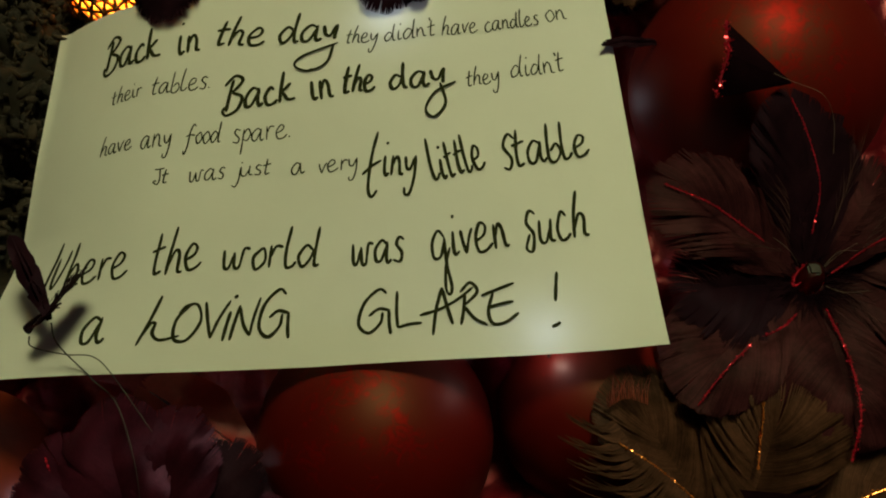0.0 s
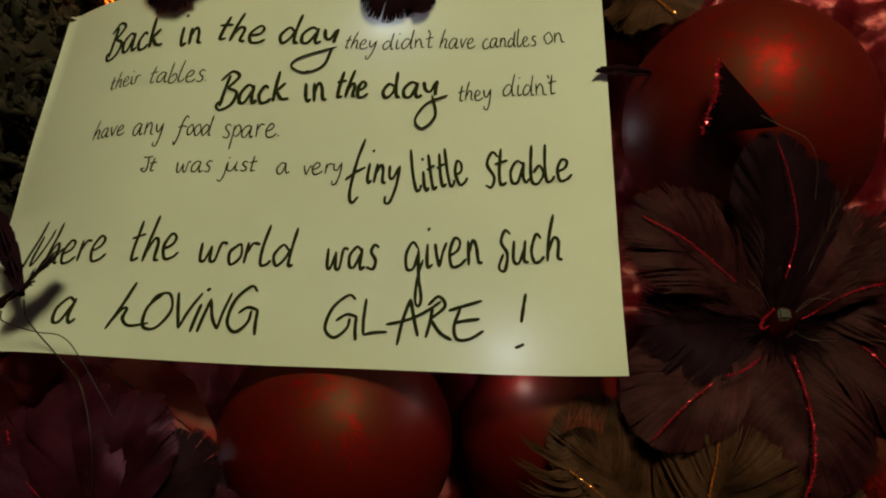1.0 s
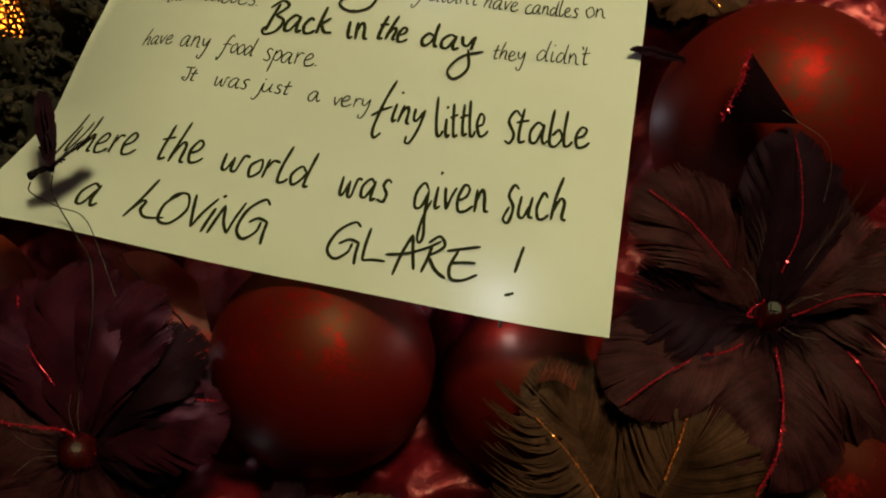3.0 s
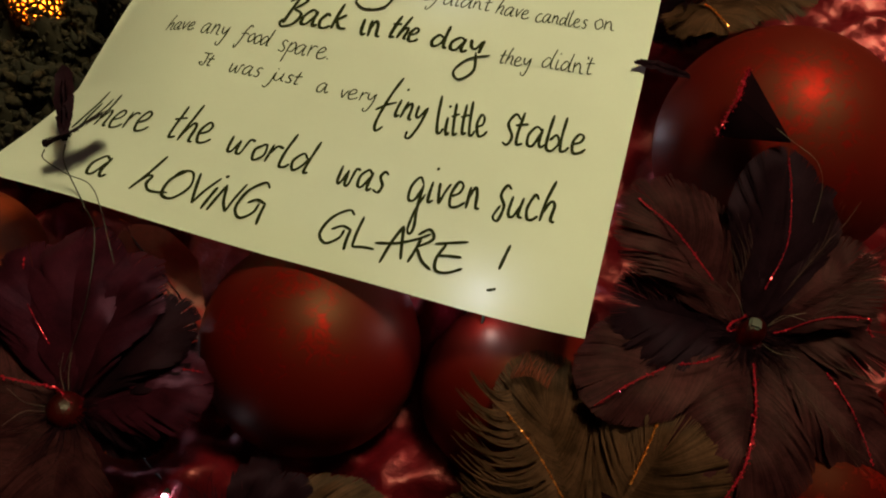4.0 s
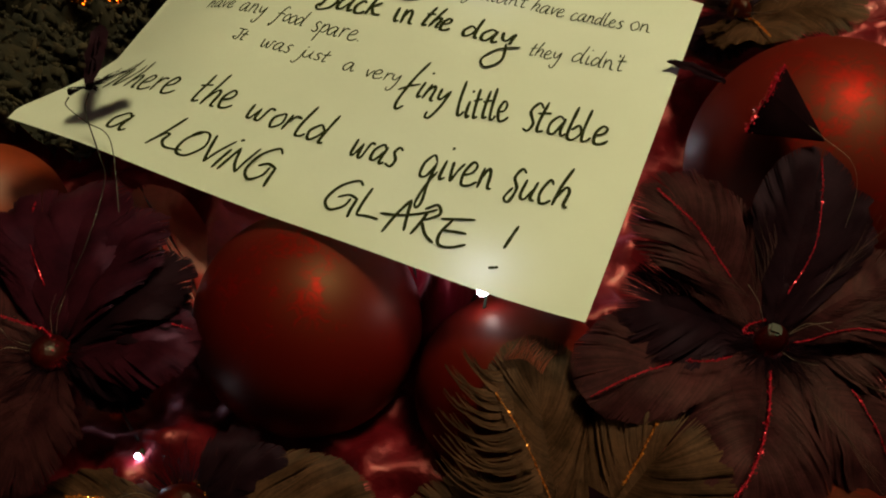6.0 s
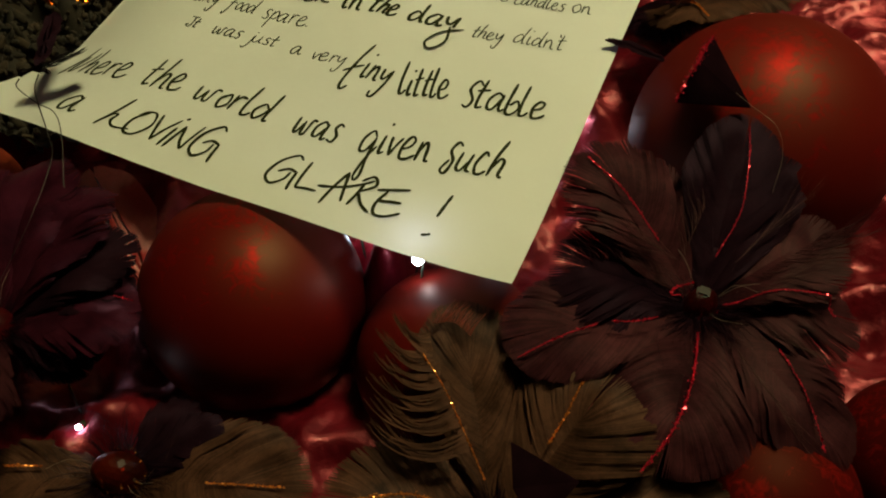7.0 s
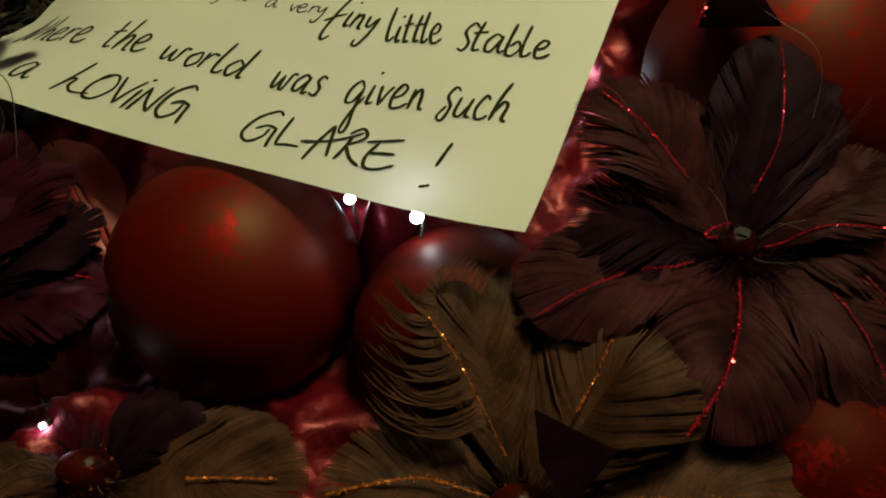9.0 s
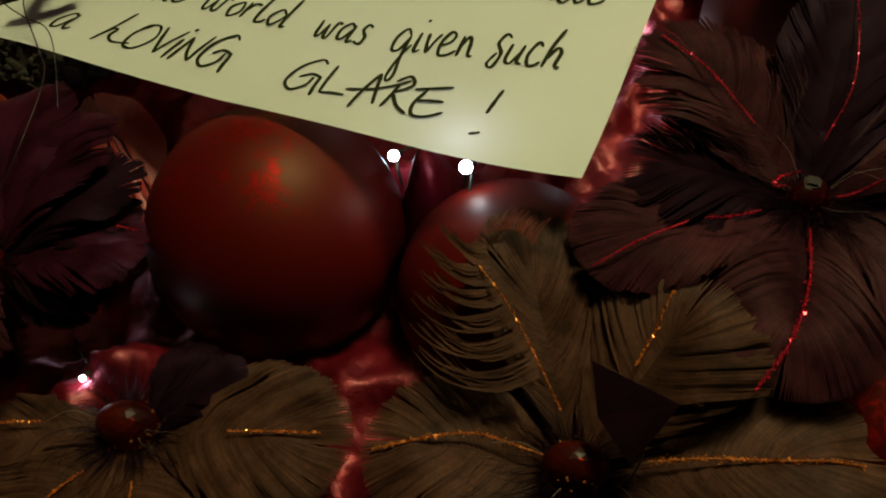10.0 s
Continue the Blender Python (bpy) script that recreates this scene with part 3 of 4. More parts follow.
CLOSE = {("GLARE", "A"): 0.82, ("GLARE", "R"): 0.72, ("LOVING", "L"): 0.62, ("GLARE", "L"): 0.72, ("Where", "W"): 1.22}
pen = random.Random(21)


def ribbon(bm, line, width, lift, seed):
    """A flat ink stroke with rounded ends along a line on the sheet, a little uneven in its width."""
    n, rows = len(line), []
    for i, p in enumerate(line):
        d = (line[min(i + 1, n - 1)] - line[max(i - 1, 0)]).normalized()
        end = min(i, n - 1 - i)
        w = width * (0.45, 0.80, 0.95)[end] if end < 3 else width
        w *= 0.5 * (1 + 0.22 * noise.noise(Vector((i * 0.22, seed, 0))) + 0.12 * d.dot(Vector((0.6, -0.8, 0))))
        s = Vector((-d.y, d.x, 0)) * w
        rows.append([bm.verts.new((q.x, q.y, note_z(q.x, q.y) + lift)) for q in (p - s, p + s)])
    for (a0, b0), (a1, b1) in zip(rows, rows[1:]):
        bm.faces.new((a0, b0, b1, a1))


def write(text, x0, y0, x1, y1, height, width):
    """A word on the sheet from (x0, y0) to (x1, y1), its tall letters that high, in a slanting, uneven hand."""
    strokes, x = [], 0.0
    for place, ch in enumerate(text):
        glyph = SHAPES[(text, ch)] if (text, ch) in SHAPES else SHAPES[("", ch)]
        size, drop, lean, seed = pen.uniform(0.93, 1.09), pen.uniform(-0.05, 0.05), pen.uniform(0.02, 0.13), pen.uniform(0, 99)
        reach = 0.0
        for line in glyph:
            pts = []
            for a, c in line:
                wob = Vector((a * 2 + seed, c * 2, seed))
                pts.append((x + a * size + lean * c + 0.05 * noise.noise(wob), c * size + drop + 0.05 * noise.noise(wob + Vector((9, 3, 0))), 0))
                if c < 1.3 and c > -0.3:
                    reach = max(reach, a * size)
            strokes.append((smooth_line(pts, 9), seed, place))
        x += reach * CLOSE.get((text, ch), 1.0) + (0.16 if ch.isupper() else 0.06) + pen.uniform(-0.02, 0.02)
    lo, hi = min(p.x for s, _, _ in strokes for p in s), max(p.x for s, _, _ in strokes for p in s)
    along = Vector((x1 - x0, y1 - y0))
    wide, turn, tall = along.length / (hi - lo), math.atan2(along.y, along.x), height / 1.82
    word = new("handwritten_word")
    word.parent, word.empty_display_size = note, 0.005
    tagged(word, "word in black ink: " + text)
    letters = [bmesh.new() for _ in text]
    for k, (line, seed, place) in enumerate(strokes):
        path = []
        for p in line:
            a, c = (p.x - lo) * wide, p.y * tall
            path.append(Vector((x0 + a * math.cos(turn) - c * math.sin(turn), y0 + a * math.sin(turn) + c * math.cos(turn), 0)))
        ribbon(letters[place], path, width, 0.0003 + 0.00002 * k, seed)
    for bm in letters:
        part("letter", bm, INK, word)


BOLD, BROAD, FINE = 0.00175, 0.00145, 0.00072
write("Back", -0.1160, 0.0610, -0.0830, 0.0640, 0.0218, BOLD)
write("in", -0.0730, 0.0630, -0.0620, 0.0640, 0.0238, BOLD)
write("the", -0.0550, 0.0670, -0.0290, 0.0650, 0.0199, BOLD)
write("day", -0.0210, 0.0650, 0.0090, 0.0660, 0.0192, BOLD)
write("they", 0.0130, 0.0632, 0.0290, 0.0622, 0.0111, FINE)
write("didn't", 0.0330, 0.0622, 0.0590, 0.0642, 0.0116, FINE)
write("have", 0.0620, 0.0632, 0.0800, 0.0632, 0.0116, FINE)
write("candles", 0.0840, 0.0632, 0.1110, 0.0652, 0.0116, FINE)
write("on", 0.1150, 0.0662, 0.1250, 0.0672, 0.0137, FINE)
write("their", -0.1070, 0.0382, -0.0900, 0.0402, 0.0107, FINE)
write("tables.", -0.0850, 0.0392, -0.0550, 0.0402, 0.0132, FINE)
write("Back", -0.0470, 0.0250, -0.0110, 0.0290, 0.0191, BOLD)
write("in", -0.0020, 0.0280, 0.0080, 0.0300, 0.0218, BOLD)
write("the", 0.0120, 0.0320, 0.0280, 0.0320, 0.0177, BOLD)
write("day", 0.0360, 0.0310, 0.0630, 0.0340, 0.0172, BOLD)
write("they", 0.0730, 0.0302, 0.0890, 0.0312, 0.0111, FINE)
write("didn't", 0.0950, 0.0332, 0.1210, 0.0352, 0.0127, FINE)
write("have", -0.1080, 0.0072, -0.0910, 0.0082, 0.0112, FINE)
write("any", -0.0860, 0.0072, -0.0710, 0.0082, 0.0137, FINE)
write("food", -0.0650, 0.0082, -0.0470, 0.0082, 0.0116, FINE)
write("spare.", -0.0410, 0.0072, -0.0130, 0.0082, 0.0137, FINE)
write("It", -0.0775, -0.0128, -0.0700, -0.0121, 0.0084, FINE)
write("was", -0.0600, -0.0128, -0.0430, -0.0118, 0.0110, FINE)
write("just", -0.0400, -0.0118, -0.0210, -0.0108, 0.0100, FINE)
write("a", -0.0110, -0.0128, -0.0050, -0.0118, 0.0110, FINE)
write("very", 0.0020, -0.0128, 0.0200, -0.0118, 0.0110, FINE)
write("tiny", 0.0220, -0.0160, 0.0470, -0.0170, 0.0203, BROAD)
write("little", 0.0560, -0.0210, 0.0800, -0.0150, 0.0218, BROAD)
write("stable", 0.0880, -0.0170, 0.1280, -0.0120, 0.0214, BROAD)
write("Where", -0.1260, -0.0610, -0.0840, -0.0600, 0.0229, BROAD)
write("the", -0.0730, -0.0600, -0.0500, -0.0590, 0.0225, BROAD)
write("world", -0.0400, -0.0600, 0.0030, -0.0600, 0.0198, BROAD)
write("was", 0.0180, -0.0600, 0.0410, -0.0600, 0.0218, BROAD)
write("given", 0.0540, -0.0600, 0.0880, -0.0560, 0.0243, BROAD)
write("such", 0.0950, -0.0560, 0.1230, -0.0540, 0.0219, BROAD)
write("a", -0.0980, -0.0930, -0.0880, -0.0920, 0.0252, BROAD)
write("LOVING", -0.0740, -0.0930, -0.0090, -0.0920, 0.0196, BROAD)
write("GLARE", 0.0210, -0.0925, 0.0895, -0.0910, 0.0195, BROAD)
write("!", 0.1030, -0.0920, 0.1065, -0.0925, 0.0226, BROAD)


def flourish(points, width):
    """The long tail of a letter, that follows the sheet."""
    bm = bmesh.new()
    ribbon(bm, smooth_line([(x, y, 0) for x, y in points], 8), width, 0.0008, 3.0)
    part("pen_flourish", bm, INK, note, "black ink tail of a letter")


flourish([(0.0069, 0.0629), (0.0035, 0.0511), (-0.0055, 0.0466), (-0.0125, 0.0504), (-0.0079, 0.0564), (0.0092, 0.0635)], 0.0015)
flourish([(0.0600, 0.0337), (0.0623, 0.0211), (0.0567, 0.0137), (0.0527, 0.0182), (0.0576, 0.0281), (0.0677, 0.0337)], 0.0015)


# ---- flowers ----
def draped(fl, owner, pts, radius, mat, rng, flakes=420, flake=0.00040):
    """A glittered wire that lies on a flower's feathers along a line, no lower than its points."""
    skins = [BVHTree.FromPolygons([v.co for v in o.data.vertices], [p.vertices[:] for p in o.data.polygons]) for o in fl.children if o.name.startswith("feather_petal")]
    line = []
    for p in smooth_line(pts, 4):
        tops = [h[0].z for h in (k.ray_cast(Vector((p.x, p.y, 0.3)), Vector((0, 0, -1))) for k in skins) if h[0] is not None]
        line.append(Vector((p.x, p.y, max([p.z] + [z + 0.0010 for z in tops if z < p.z + 0.012]))))
    return glitter_wire("glitter_wire", line, radius, mat, owner, rng, "thin wire covered with glitter", flakes, flake)


def flower(name, label, group="feather flowers"):
    return thing(name, label, "feather flower", group)


def heart(fl, at, mat, radius, rng, tuft, label, flakes):
    """The middle of a flower: a cut crystal in a ring of downy barbs and pale filaments."""
    at = Vector(at)
    stone = part("crystal", gem(radius, at, rng.randint(1, 9), 0.7), mat, fl, label, smooth=False)
    # Glitter flakes on the stone also imitate glints in the cut glass.
    bm = bmesh.new()
    for _ in range(90):
        d = Vector((rng.gauss(0, 1), rng.gauss(0, 1), abs(rng.gauss(0, 1)))).normalized()
        p, a = at + Vector((d.x, d.y, d.z * 0.7)) * radius * rng.uniform(0.98, 1.03), d.orthogonal().normalized()
        e = radius * rng.uniform(0.015, 0.055)
        bm.faces.new([bm.verts.new(p + q * e) for q in (a, d.cross(a), -a, -d.cross(a))])
    part("glint", bm, flakes, stone, "specks of glitter on the crystal that also stand in for its glints", smooth=False)
    bm = bmesh.new()
    for _ in range(220):
        a = rng.uniform(0, math.tau)
        d = Vector((math.cos(a), math.sin(a), rng.uniform(-0.1, 0.45))).normalized()
        p = at + d * radius * 0.95 - Vector((0, 0, radius * 0.4))
        side = d.orthogonal().normalized() * rng.uniform(-0.5, 0.5)
        ln = rng.uniform(0.005, 0.017)
        tube(bm, [p, p + d * ln * 0.5, p + (d + side * 0.6).normalized() * ln], 0.00016, 3, 0.3)
    for _ in range(110):
        a = rng.uniform(0, math.tau)
        d = Vector((math.cos(a), math.sin(a), rng.uniform(-0.05, 0.30))).normalized()
        side = Vector((-d.y, d.x, 0)) * rng.uniform(-0.9, 0.9)
        p, ln = at + d * radius * 0.9, rng.uniform(0.012, 0.030)
        tube(bm, smooth_line([p, p + d * ln * 0.4, p + (d + side * 0.35) * ln * 0.75, p + (d + side) * ln - Vector((0, 0, ln * 0.12))], 4), 0.00013, 3, 0.3)
    part("down_tuft", bm, tuft, fl)
    bm = bmesh.new()
    for _ in range(4):
        a = rng.uniform(0, math.tau)
        d = Vector((math.cos(a), math.sin(a), 0.5)).normalized()
        p = at + d * radius
        tube(bm, smooth_line([p, p + d * 0.008 + Vector((0, 0, 0.002)), p + d * 0.017 + d.orthogonal() * rng.uniform(-0.006, 0.006)], 5), 0.00011, 4, 0.6)
    part("filament", bm, HAIR, fl, "pale stray filaments")


rng = random.Random(11)
C1 = (0.2200, -0.0715, 0.0860)
f1 = flower("feather_flower", "dark burgundy feather flower with red glitter wires, beside the note")
far = petal(f1, C1, (0.1525, -0.0270, 0.1190), 0.046, BURGUNDY, 0, rng, 0.12, fray=0.06)
top = petal(f1, C1, (0.2165, 0.0060, 0.1270), 0.038, BLACKISH, 0, rng, 0.10, fray=0.02)
petal(f1, C1, (0.2370, -0.0010, 0.1150), 0.020, BLACKISH, 0, rng, 0.12, fray=0.10, split=0.5, layers=1)
petal(f1, C1, (0.2460, -0.0080, 0.1080), 0.014, BLACKISH, 0, rng, 0.14, fray=0.14, split=0.6, layers=1)
petal(f1, C1, (0.2640, -0.0200, 0.1000), 0.044, BURGUNDY, 0, rng, 0.16, fray=0.066)
side = petal(f1, C1, (0.2830, -0.0480, 0.0800), 0.046, BURGUNDY, 0, rng, 0.22)
low = petal(f1, C1, (0.2900, -0.1120, 0.0700), 0.036, BURGUNDY, 0, rng, 0.26, fray=0.03)
near = petal(f1, C1, (0.2245, -0.1480, 0.0830), 0.054, BURGUNDY, 0, rng, 0.20, cup=0.45, fray=0.015, split=0.05, layers=1, shoulder=0.66)
left = petal(f1, C1, (0.1510, -0.1230, 0.0950), 0.044, BURGUNDY, 0, rng, 0.12, fray=0.02)
petal(f1, C1, (0.1560, -0.0790, 0.0990), 0.048, BLACKISH, 0, rng, 0.12, fray=0.06)
draped(f1, far, [(0.1965, -0.0610, 0.1100), (0.1760, -0.0455, 0.1170), (0.1565, -0.0350, 0.1195)], 0.0010, RED_GLITTER, rng, 520, 0.00032)
draped(f1, top, [(0.2200, -0.0560, 0.1040), (0.2240, -0.0380, 0.1150), (0.2210, -0.0160, 0.1230), (0.2170, 0.0010, 0.1260)], 0.0007, RED_GLITTER, rng, 330, 0.00030)
draped(f1, side, [(0.2285, -0.0705, 0.0930), (0.2460, -0.0615, 0.0950), (0.2640, -0.0550, 0.0950), (0.2710, -0.0590, 0.0920)], 0.0010, RED_GLITTER, rng, 430, 0.00032)
draped(f1, low, [(0.2540, -0.0810, 0.0880), (0.2640, -0.0910, 0.0870), (0.2720, -0.1005, 0.0840), (0.2795, -0.1130, 0.0800)], 0.0006, RED_GLITTER, rng, 200)
draped(f1, near, [(0.2225, -0.0870, 0.0930), (0.2255, -0.1100, 0.0950), (0.2240, -0.1340, 0.0960), (0.2175, -0.1520, 0.0910)], 0.0014, RED_GLITTER, rng, 900, 0.00034)
draped(f1, left, [(0.2060, -0.0920, 0.1020), (0.1985, -0.0980, 0.1030), (0.1905, -0.1015, 0.1035)], 0.0008, RED_GLITTER, rng, 160)
draped(f1, left, [(0.1850, -0.1040, 0.1020), (0.1720, -0.1150, 0.1000), (0.1600, -0.1275, 0.0960)], 0.0010, RED_GLITTER, rng, 330, 0.00030)
draped(f1, far, [(0.2115, -0.0770, 0.1000), (0.2080, -0.0790, 0.1010), (0.2090, -0.0750, 0.1010), (0.2150, -0.0690, 0.1000)], 0.0010, RED_GLITTER, rng, 170)
part("silky_tuft", plume(bmesh.new(), [(0.2380, -0.0560, 0.1000), (0.2540, -0.0350, 0.1040), (0.2600, -0.0220, 0.1010)], 46, (0.85, 0.3, 0.1), (0.3, 0.9, 0.1), 0.022, rng), BURGUNDY, f1, "loose silky burgundy strands")
part("silky_tuft", plume(bmesh.new(), [(0.2080, -0.0700, 0.1010), (0.1850, -0.0740, 0.1060), (0.1640, -0.0760, 0.1020)], 30, (-0.5, 0.6, 0.0), (-0.9, -0.1, 0.0), 0.016, rng, 0.00011), BURGUNDY, f1, "loose silky dark strands")
for base, end, out, curl, many in (((0.2400, -0.0640, 0.1000), (0.2660, -0.0300, 0.1040), (0.75, 0.35, 0.15), (0.5, 0.8, 0.1), 34), ((0.2480, -0.0800, 0.0960), (0.2740, -0.0800, 0.0880), (0.9, -0.05, 0.1), (0.9, -0.3, 0.0), 26),
                                   ((0.2060, -0.0640, 0.1050), (0.1800, -0.0610, 0.1080), (-0.8, 0.25, 0.05), (-0.9, 0.2, 0.0), 26), ((0.2080, -0.0640, 0.1060), (0.2100, -0.0400, 0.1140), (-0.25, 0.8, 0.1), (-0.5, 0.8, 0.0), 18),
                                   ((0.2280, -0.0560, 0.1040), (0.2440, -0.0240, 0.1110), (0.45, 0.8, 0.1), (0.2, 0.9, 0.0), 22), ((0.2360, -0.0880, 0.0940), (0.2620, -0.1080, 0.0860), (0.6, -0.6, 0.1), (0.8, -0.5, 0.0), 20)):
    mid = tuple((a + b) / 2 + (0, 0, 0.002)[k] for k, (a, b) in enumerate(zip(base, end)))
    part("silky_tuft", plume(bmesh.new(), [base, mid, end], many, out, curl, 0.019, rng, 0.00008), SILK, f1, "fine pale burgundy barbs")
bm = bmesh.new()
for _ in range(240):
    a = rng.uniform(0, math.tau)
    d = Vector((math.cos(a), math.sin(a), rng.uniform(0.15, 0.55)))
    bend = Vector((-d.y, d.x, 0)) * rng.uniform(-0.5, 0.5)
    root, long = Vector((0.2200, -0.0715, 0.0880)) + Vector((d.x, d.y, 0)) * 0.007, rng.uniform(0.010, 0.024)
    tube(bm, smooth_line([root, root + d * long * 0.5, root + (d + bend * 0.6 - Vector((0, 0, 0.2))) * long], 3), 0.00022, 3, 0.25)
part("down_tuft", bm, BLACKISH, f1, "dark down round the crystal")
heart(f1, (0.2200, -0.0715, 0.0900), RED_GLASS, 0.0080, rng, BLACKISH, "faceted red crystal", RED_GLITTER)
part("crystal", box((0.2170, -0.0730, 0.0940), (0.2225, -0.0675, 0.0985), 0.001), CLEAR_GLASS, f1, "small square clear crystal", smooth=False)

C2 = (0.1730, -0.1820, 0.0560)
f2 = flower("feather_flower", "olive brown feather flower with copper glitter wires, over a bauble")
tall = petal(f2, C2, (0.1270, -0.1110, 0.0950), 0.038, OLIVE, 0, rng, 0.10, fray=0.05, split=0.1, shoulder=0.70)
glitter_wire("glitter_wire", [(0.1650, -0.1740, 0.0820), (0.1540, -0.1650, 0.0930), (0.1400, -0.1530, 0.1000), (0.1255, -0.1420, 0.1000)], 0.0006, GOLD_GLITTER, tall, rng, "thin wire covered with copper glitter", 420, 0.00036)
broad = petal(f2, C2, (0.1990, -0.1190, 0.0940), 0.056, OLIVE, 0, rng, 0.16, fray=0.015, split=0.04, shoulder=0.70, layers=1)
draped(f2, broad, [(0.1825, -0.1520, 0.0850), (0.1850, -0.1400, 0.0880), (0.1870, -0.1270, 0.0890)], 0.0007, GOLD_GLITTER, rng, 240)
west = petal(f2, C2, (0.1040, -0.2000, 0.0690), 0.048, OLIVE, 0, rng, 0.14, fray=0.042)
draped(f2, west, [(0.1100, -0.2030, 0.0700), (0.1260, -0.1935, 0.0720), (0.1410, -0.1865, 0.0720), (0.1620, -0.1840, 0.0680)], 0.0012, GOLD_GLITTER, rng, 620)
east = petal(f2, C2, (0.2620, -0.1490, 0.0700), 0.060, OLIVE, 0, rng, 0.14, fray=0.03)
draped(f2, east, [(0.1930, -0.1755, 0.0690), (0.2100, -0.1690, 0.0720), (0.2340, -0.1610, 0.0720), (0.2540, -0.1545, 0.0700)], 0.0014, GOLD_GLITTER, rng, 760)
petal(f2, C2, (0.1550, -0.2480, 0.0520), 0.046, OLIVE, 0.0008, rng, 0.16, fray=0.03, wire_mat=GOLD_GLITTER)
petal(f2, C2, (0.2220, -0.2320, 0.0520), 0.046, OLIVE, 0.0008, rng, 0.16, fray=0.03, wire_mat=GOLD_GLITTER)
heart(f2, (0.1730, -0.1835, 0.0655), AMBER_GLASS, 0.0112, rng, BLACKISH, "faceted amber red crystal", GOLD_GLITTER)

part("silky_tuft", locks(bmesh.new(), [(0.1270, -0.1370, 0.1000), (0.1300, -0.1420, 0.0985), (0.1350, -0.1460, 0.0965), (0.1410, -0.1510, 0.0940), (0.1470, -0.1560, 0.0900), (0.1530, -0.1620, 0.0850)], [(0.1070, -0.1300, 0.0990), (0.1040, -0.1390, 0.0970), (0.1060, -0.1470, 0.0930), (0.1060, -0.1540, 0.0890), (0.1090, -0.1610, 0.0850), (0.1130, -0.1690, 0.0810)], (-0.45, 0.85, 0.25), rng), OLIVE, f2, "parted silky olive locks")

# Added strands imitate the red bauble showing through the frayed tip.
part("tip_fringe", plume(bmesh.new(), [(0.1230, -0.1270, 0.0985), (0.1310, -0.1240, 0.0995), (0.1400, -0.1270, 0.0985)], 46, (0.05, 0.9, 0.05), (0.3, 0.5, -0.1), 0.009, rng, 0.00022), BAUBLE_RED, f2, "added red strands standing in for the bauble showing through the tip")

C3 = (0.0165, -0.2225, 0.0480)
f3 = flower("feather_flower", "olive brown feather flower with a large amber red crystal")
east = petal(f3, C3, (0.1010, -0.2030, 0.0630), 0.050, OLIVE, 0, rng, 0.16, fray=0.04, split=0.2)
draped(f3, east, [(0.0580, -0.2135, 0.0650), (0.0740, -0.2080, 0.0660), (0.0890, -0.2025, 0.0650)], 0.0008, GOLD_GLITTER, rng, 300)
west = petal(f3, C3, (-0.0500, -0.2540, 0.0460), 0.032, OLIVE, 0, rng, 0.18, fray=0.03)
draped(f3, west, [(-0.0330, -0.2400, 0.0560), (-0.0250, -0.2370, 0.0570), (-0.0160, -0.2335, 0.0570)], 0.0010, GOLD_GLITTER, rng, 170)
petal(f3, C3, (-0.0050, -0.2900, 0.0500), 0.050, OLIVE, 0.0006, rng, 0.18, wire_mat=GOLD_GLITTER)
petal(f3, C3, (0.0620, -0.2790, 0.0500), 0.050, OLIVE, 0.0006, rng, 0.18, wire_mat=GOLD_GLITTER)
petal(f3, C3, (0.0240, -0.1790, 0.0540), 0.018, BLACKISH, 0, rng, 0.2, fray=0.12, split=0.7, layers=1)
petal(f3, C3, (0.0480, -0.1870, 0.0600), 0.022, BLACKISH, 0, rng, 0.2, fray=0.09, layers=1)
heart(f3, (0.0165, -0.2225, 0.0560), AMBER_GLASS, 0.0118, rng, BLACKISH, "large faceted amber red crystal", GOLD_GLITTER)

C4 = (-0.0640, -0.1920, 0.0780)
f4 = flower("feather_flower", "plum feather flower with red glitter wires, in front of the note")
tip = petal(f4, C4, (-0.1160, -0.1280, 0.0960), 0.044, LED_PURPLISH, 0, rng, 0.22, cup=0.45, fray=0.015, split=0.3)
petal(f4, C4, (-0.0920, -0.1120, 0.0980), 0.044, LED_PURPLISH, 0, rng, 0.24, cup=0.45, fray=0.02, split=0.3)
petal(f4, C4, (-0.0600, -0.1130, 0.0940), 0.040, LED_PURPLISH, 0, rng, 0.24, cup=0.45, split=0.3)
petal(f4, C4, (-0.0300, -0.1300, 0.0860), 0.034, BLACKISH, 0, rng, 0.2, split=0.5)
right = petal(f4, C4, (-0.0060, -0.1620, 0.0820), 0.040, LED_PURPLISH, 0, rng, 0.16, fray=0.024)
petal(f4, C4, (-0.0200, -0.1790, 0.0660), 0.030, BLACKISH, 0, rng, 0.20, fray=0.036)
petal(f4, C4, (-0.0400, -0.2520, 0.0780), 0.042, BURGUNDY, 0, rng, 0.22, fray=0.036)
petal(f4, C4, (-0.0850, -0.2600, 0.0780), 0.050, BURGUNDY, 0, rng, 0.22)
outer = petal(f4, C4, (-0.1380, -0.2000, 0.0800), 0.052, BURGUNDY, 0, rng, 0.18)
draped(f4, tip, [(-0.1125, -0.1360, 0.0990), (-0.1090, -0.1420, 0.1000)], 0.0008, RED_GLITTER, rng, 30)
draped(f4, tip, [(-0.0980, -0.1570, 0.0990), (-0.0890, -0.1640, 0.0980), (-0.0800, -0.1710, 0.0940)], 0.0005, RED_GLITTER, rng, 110)
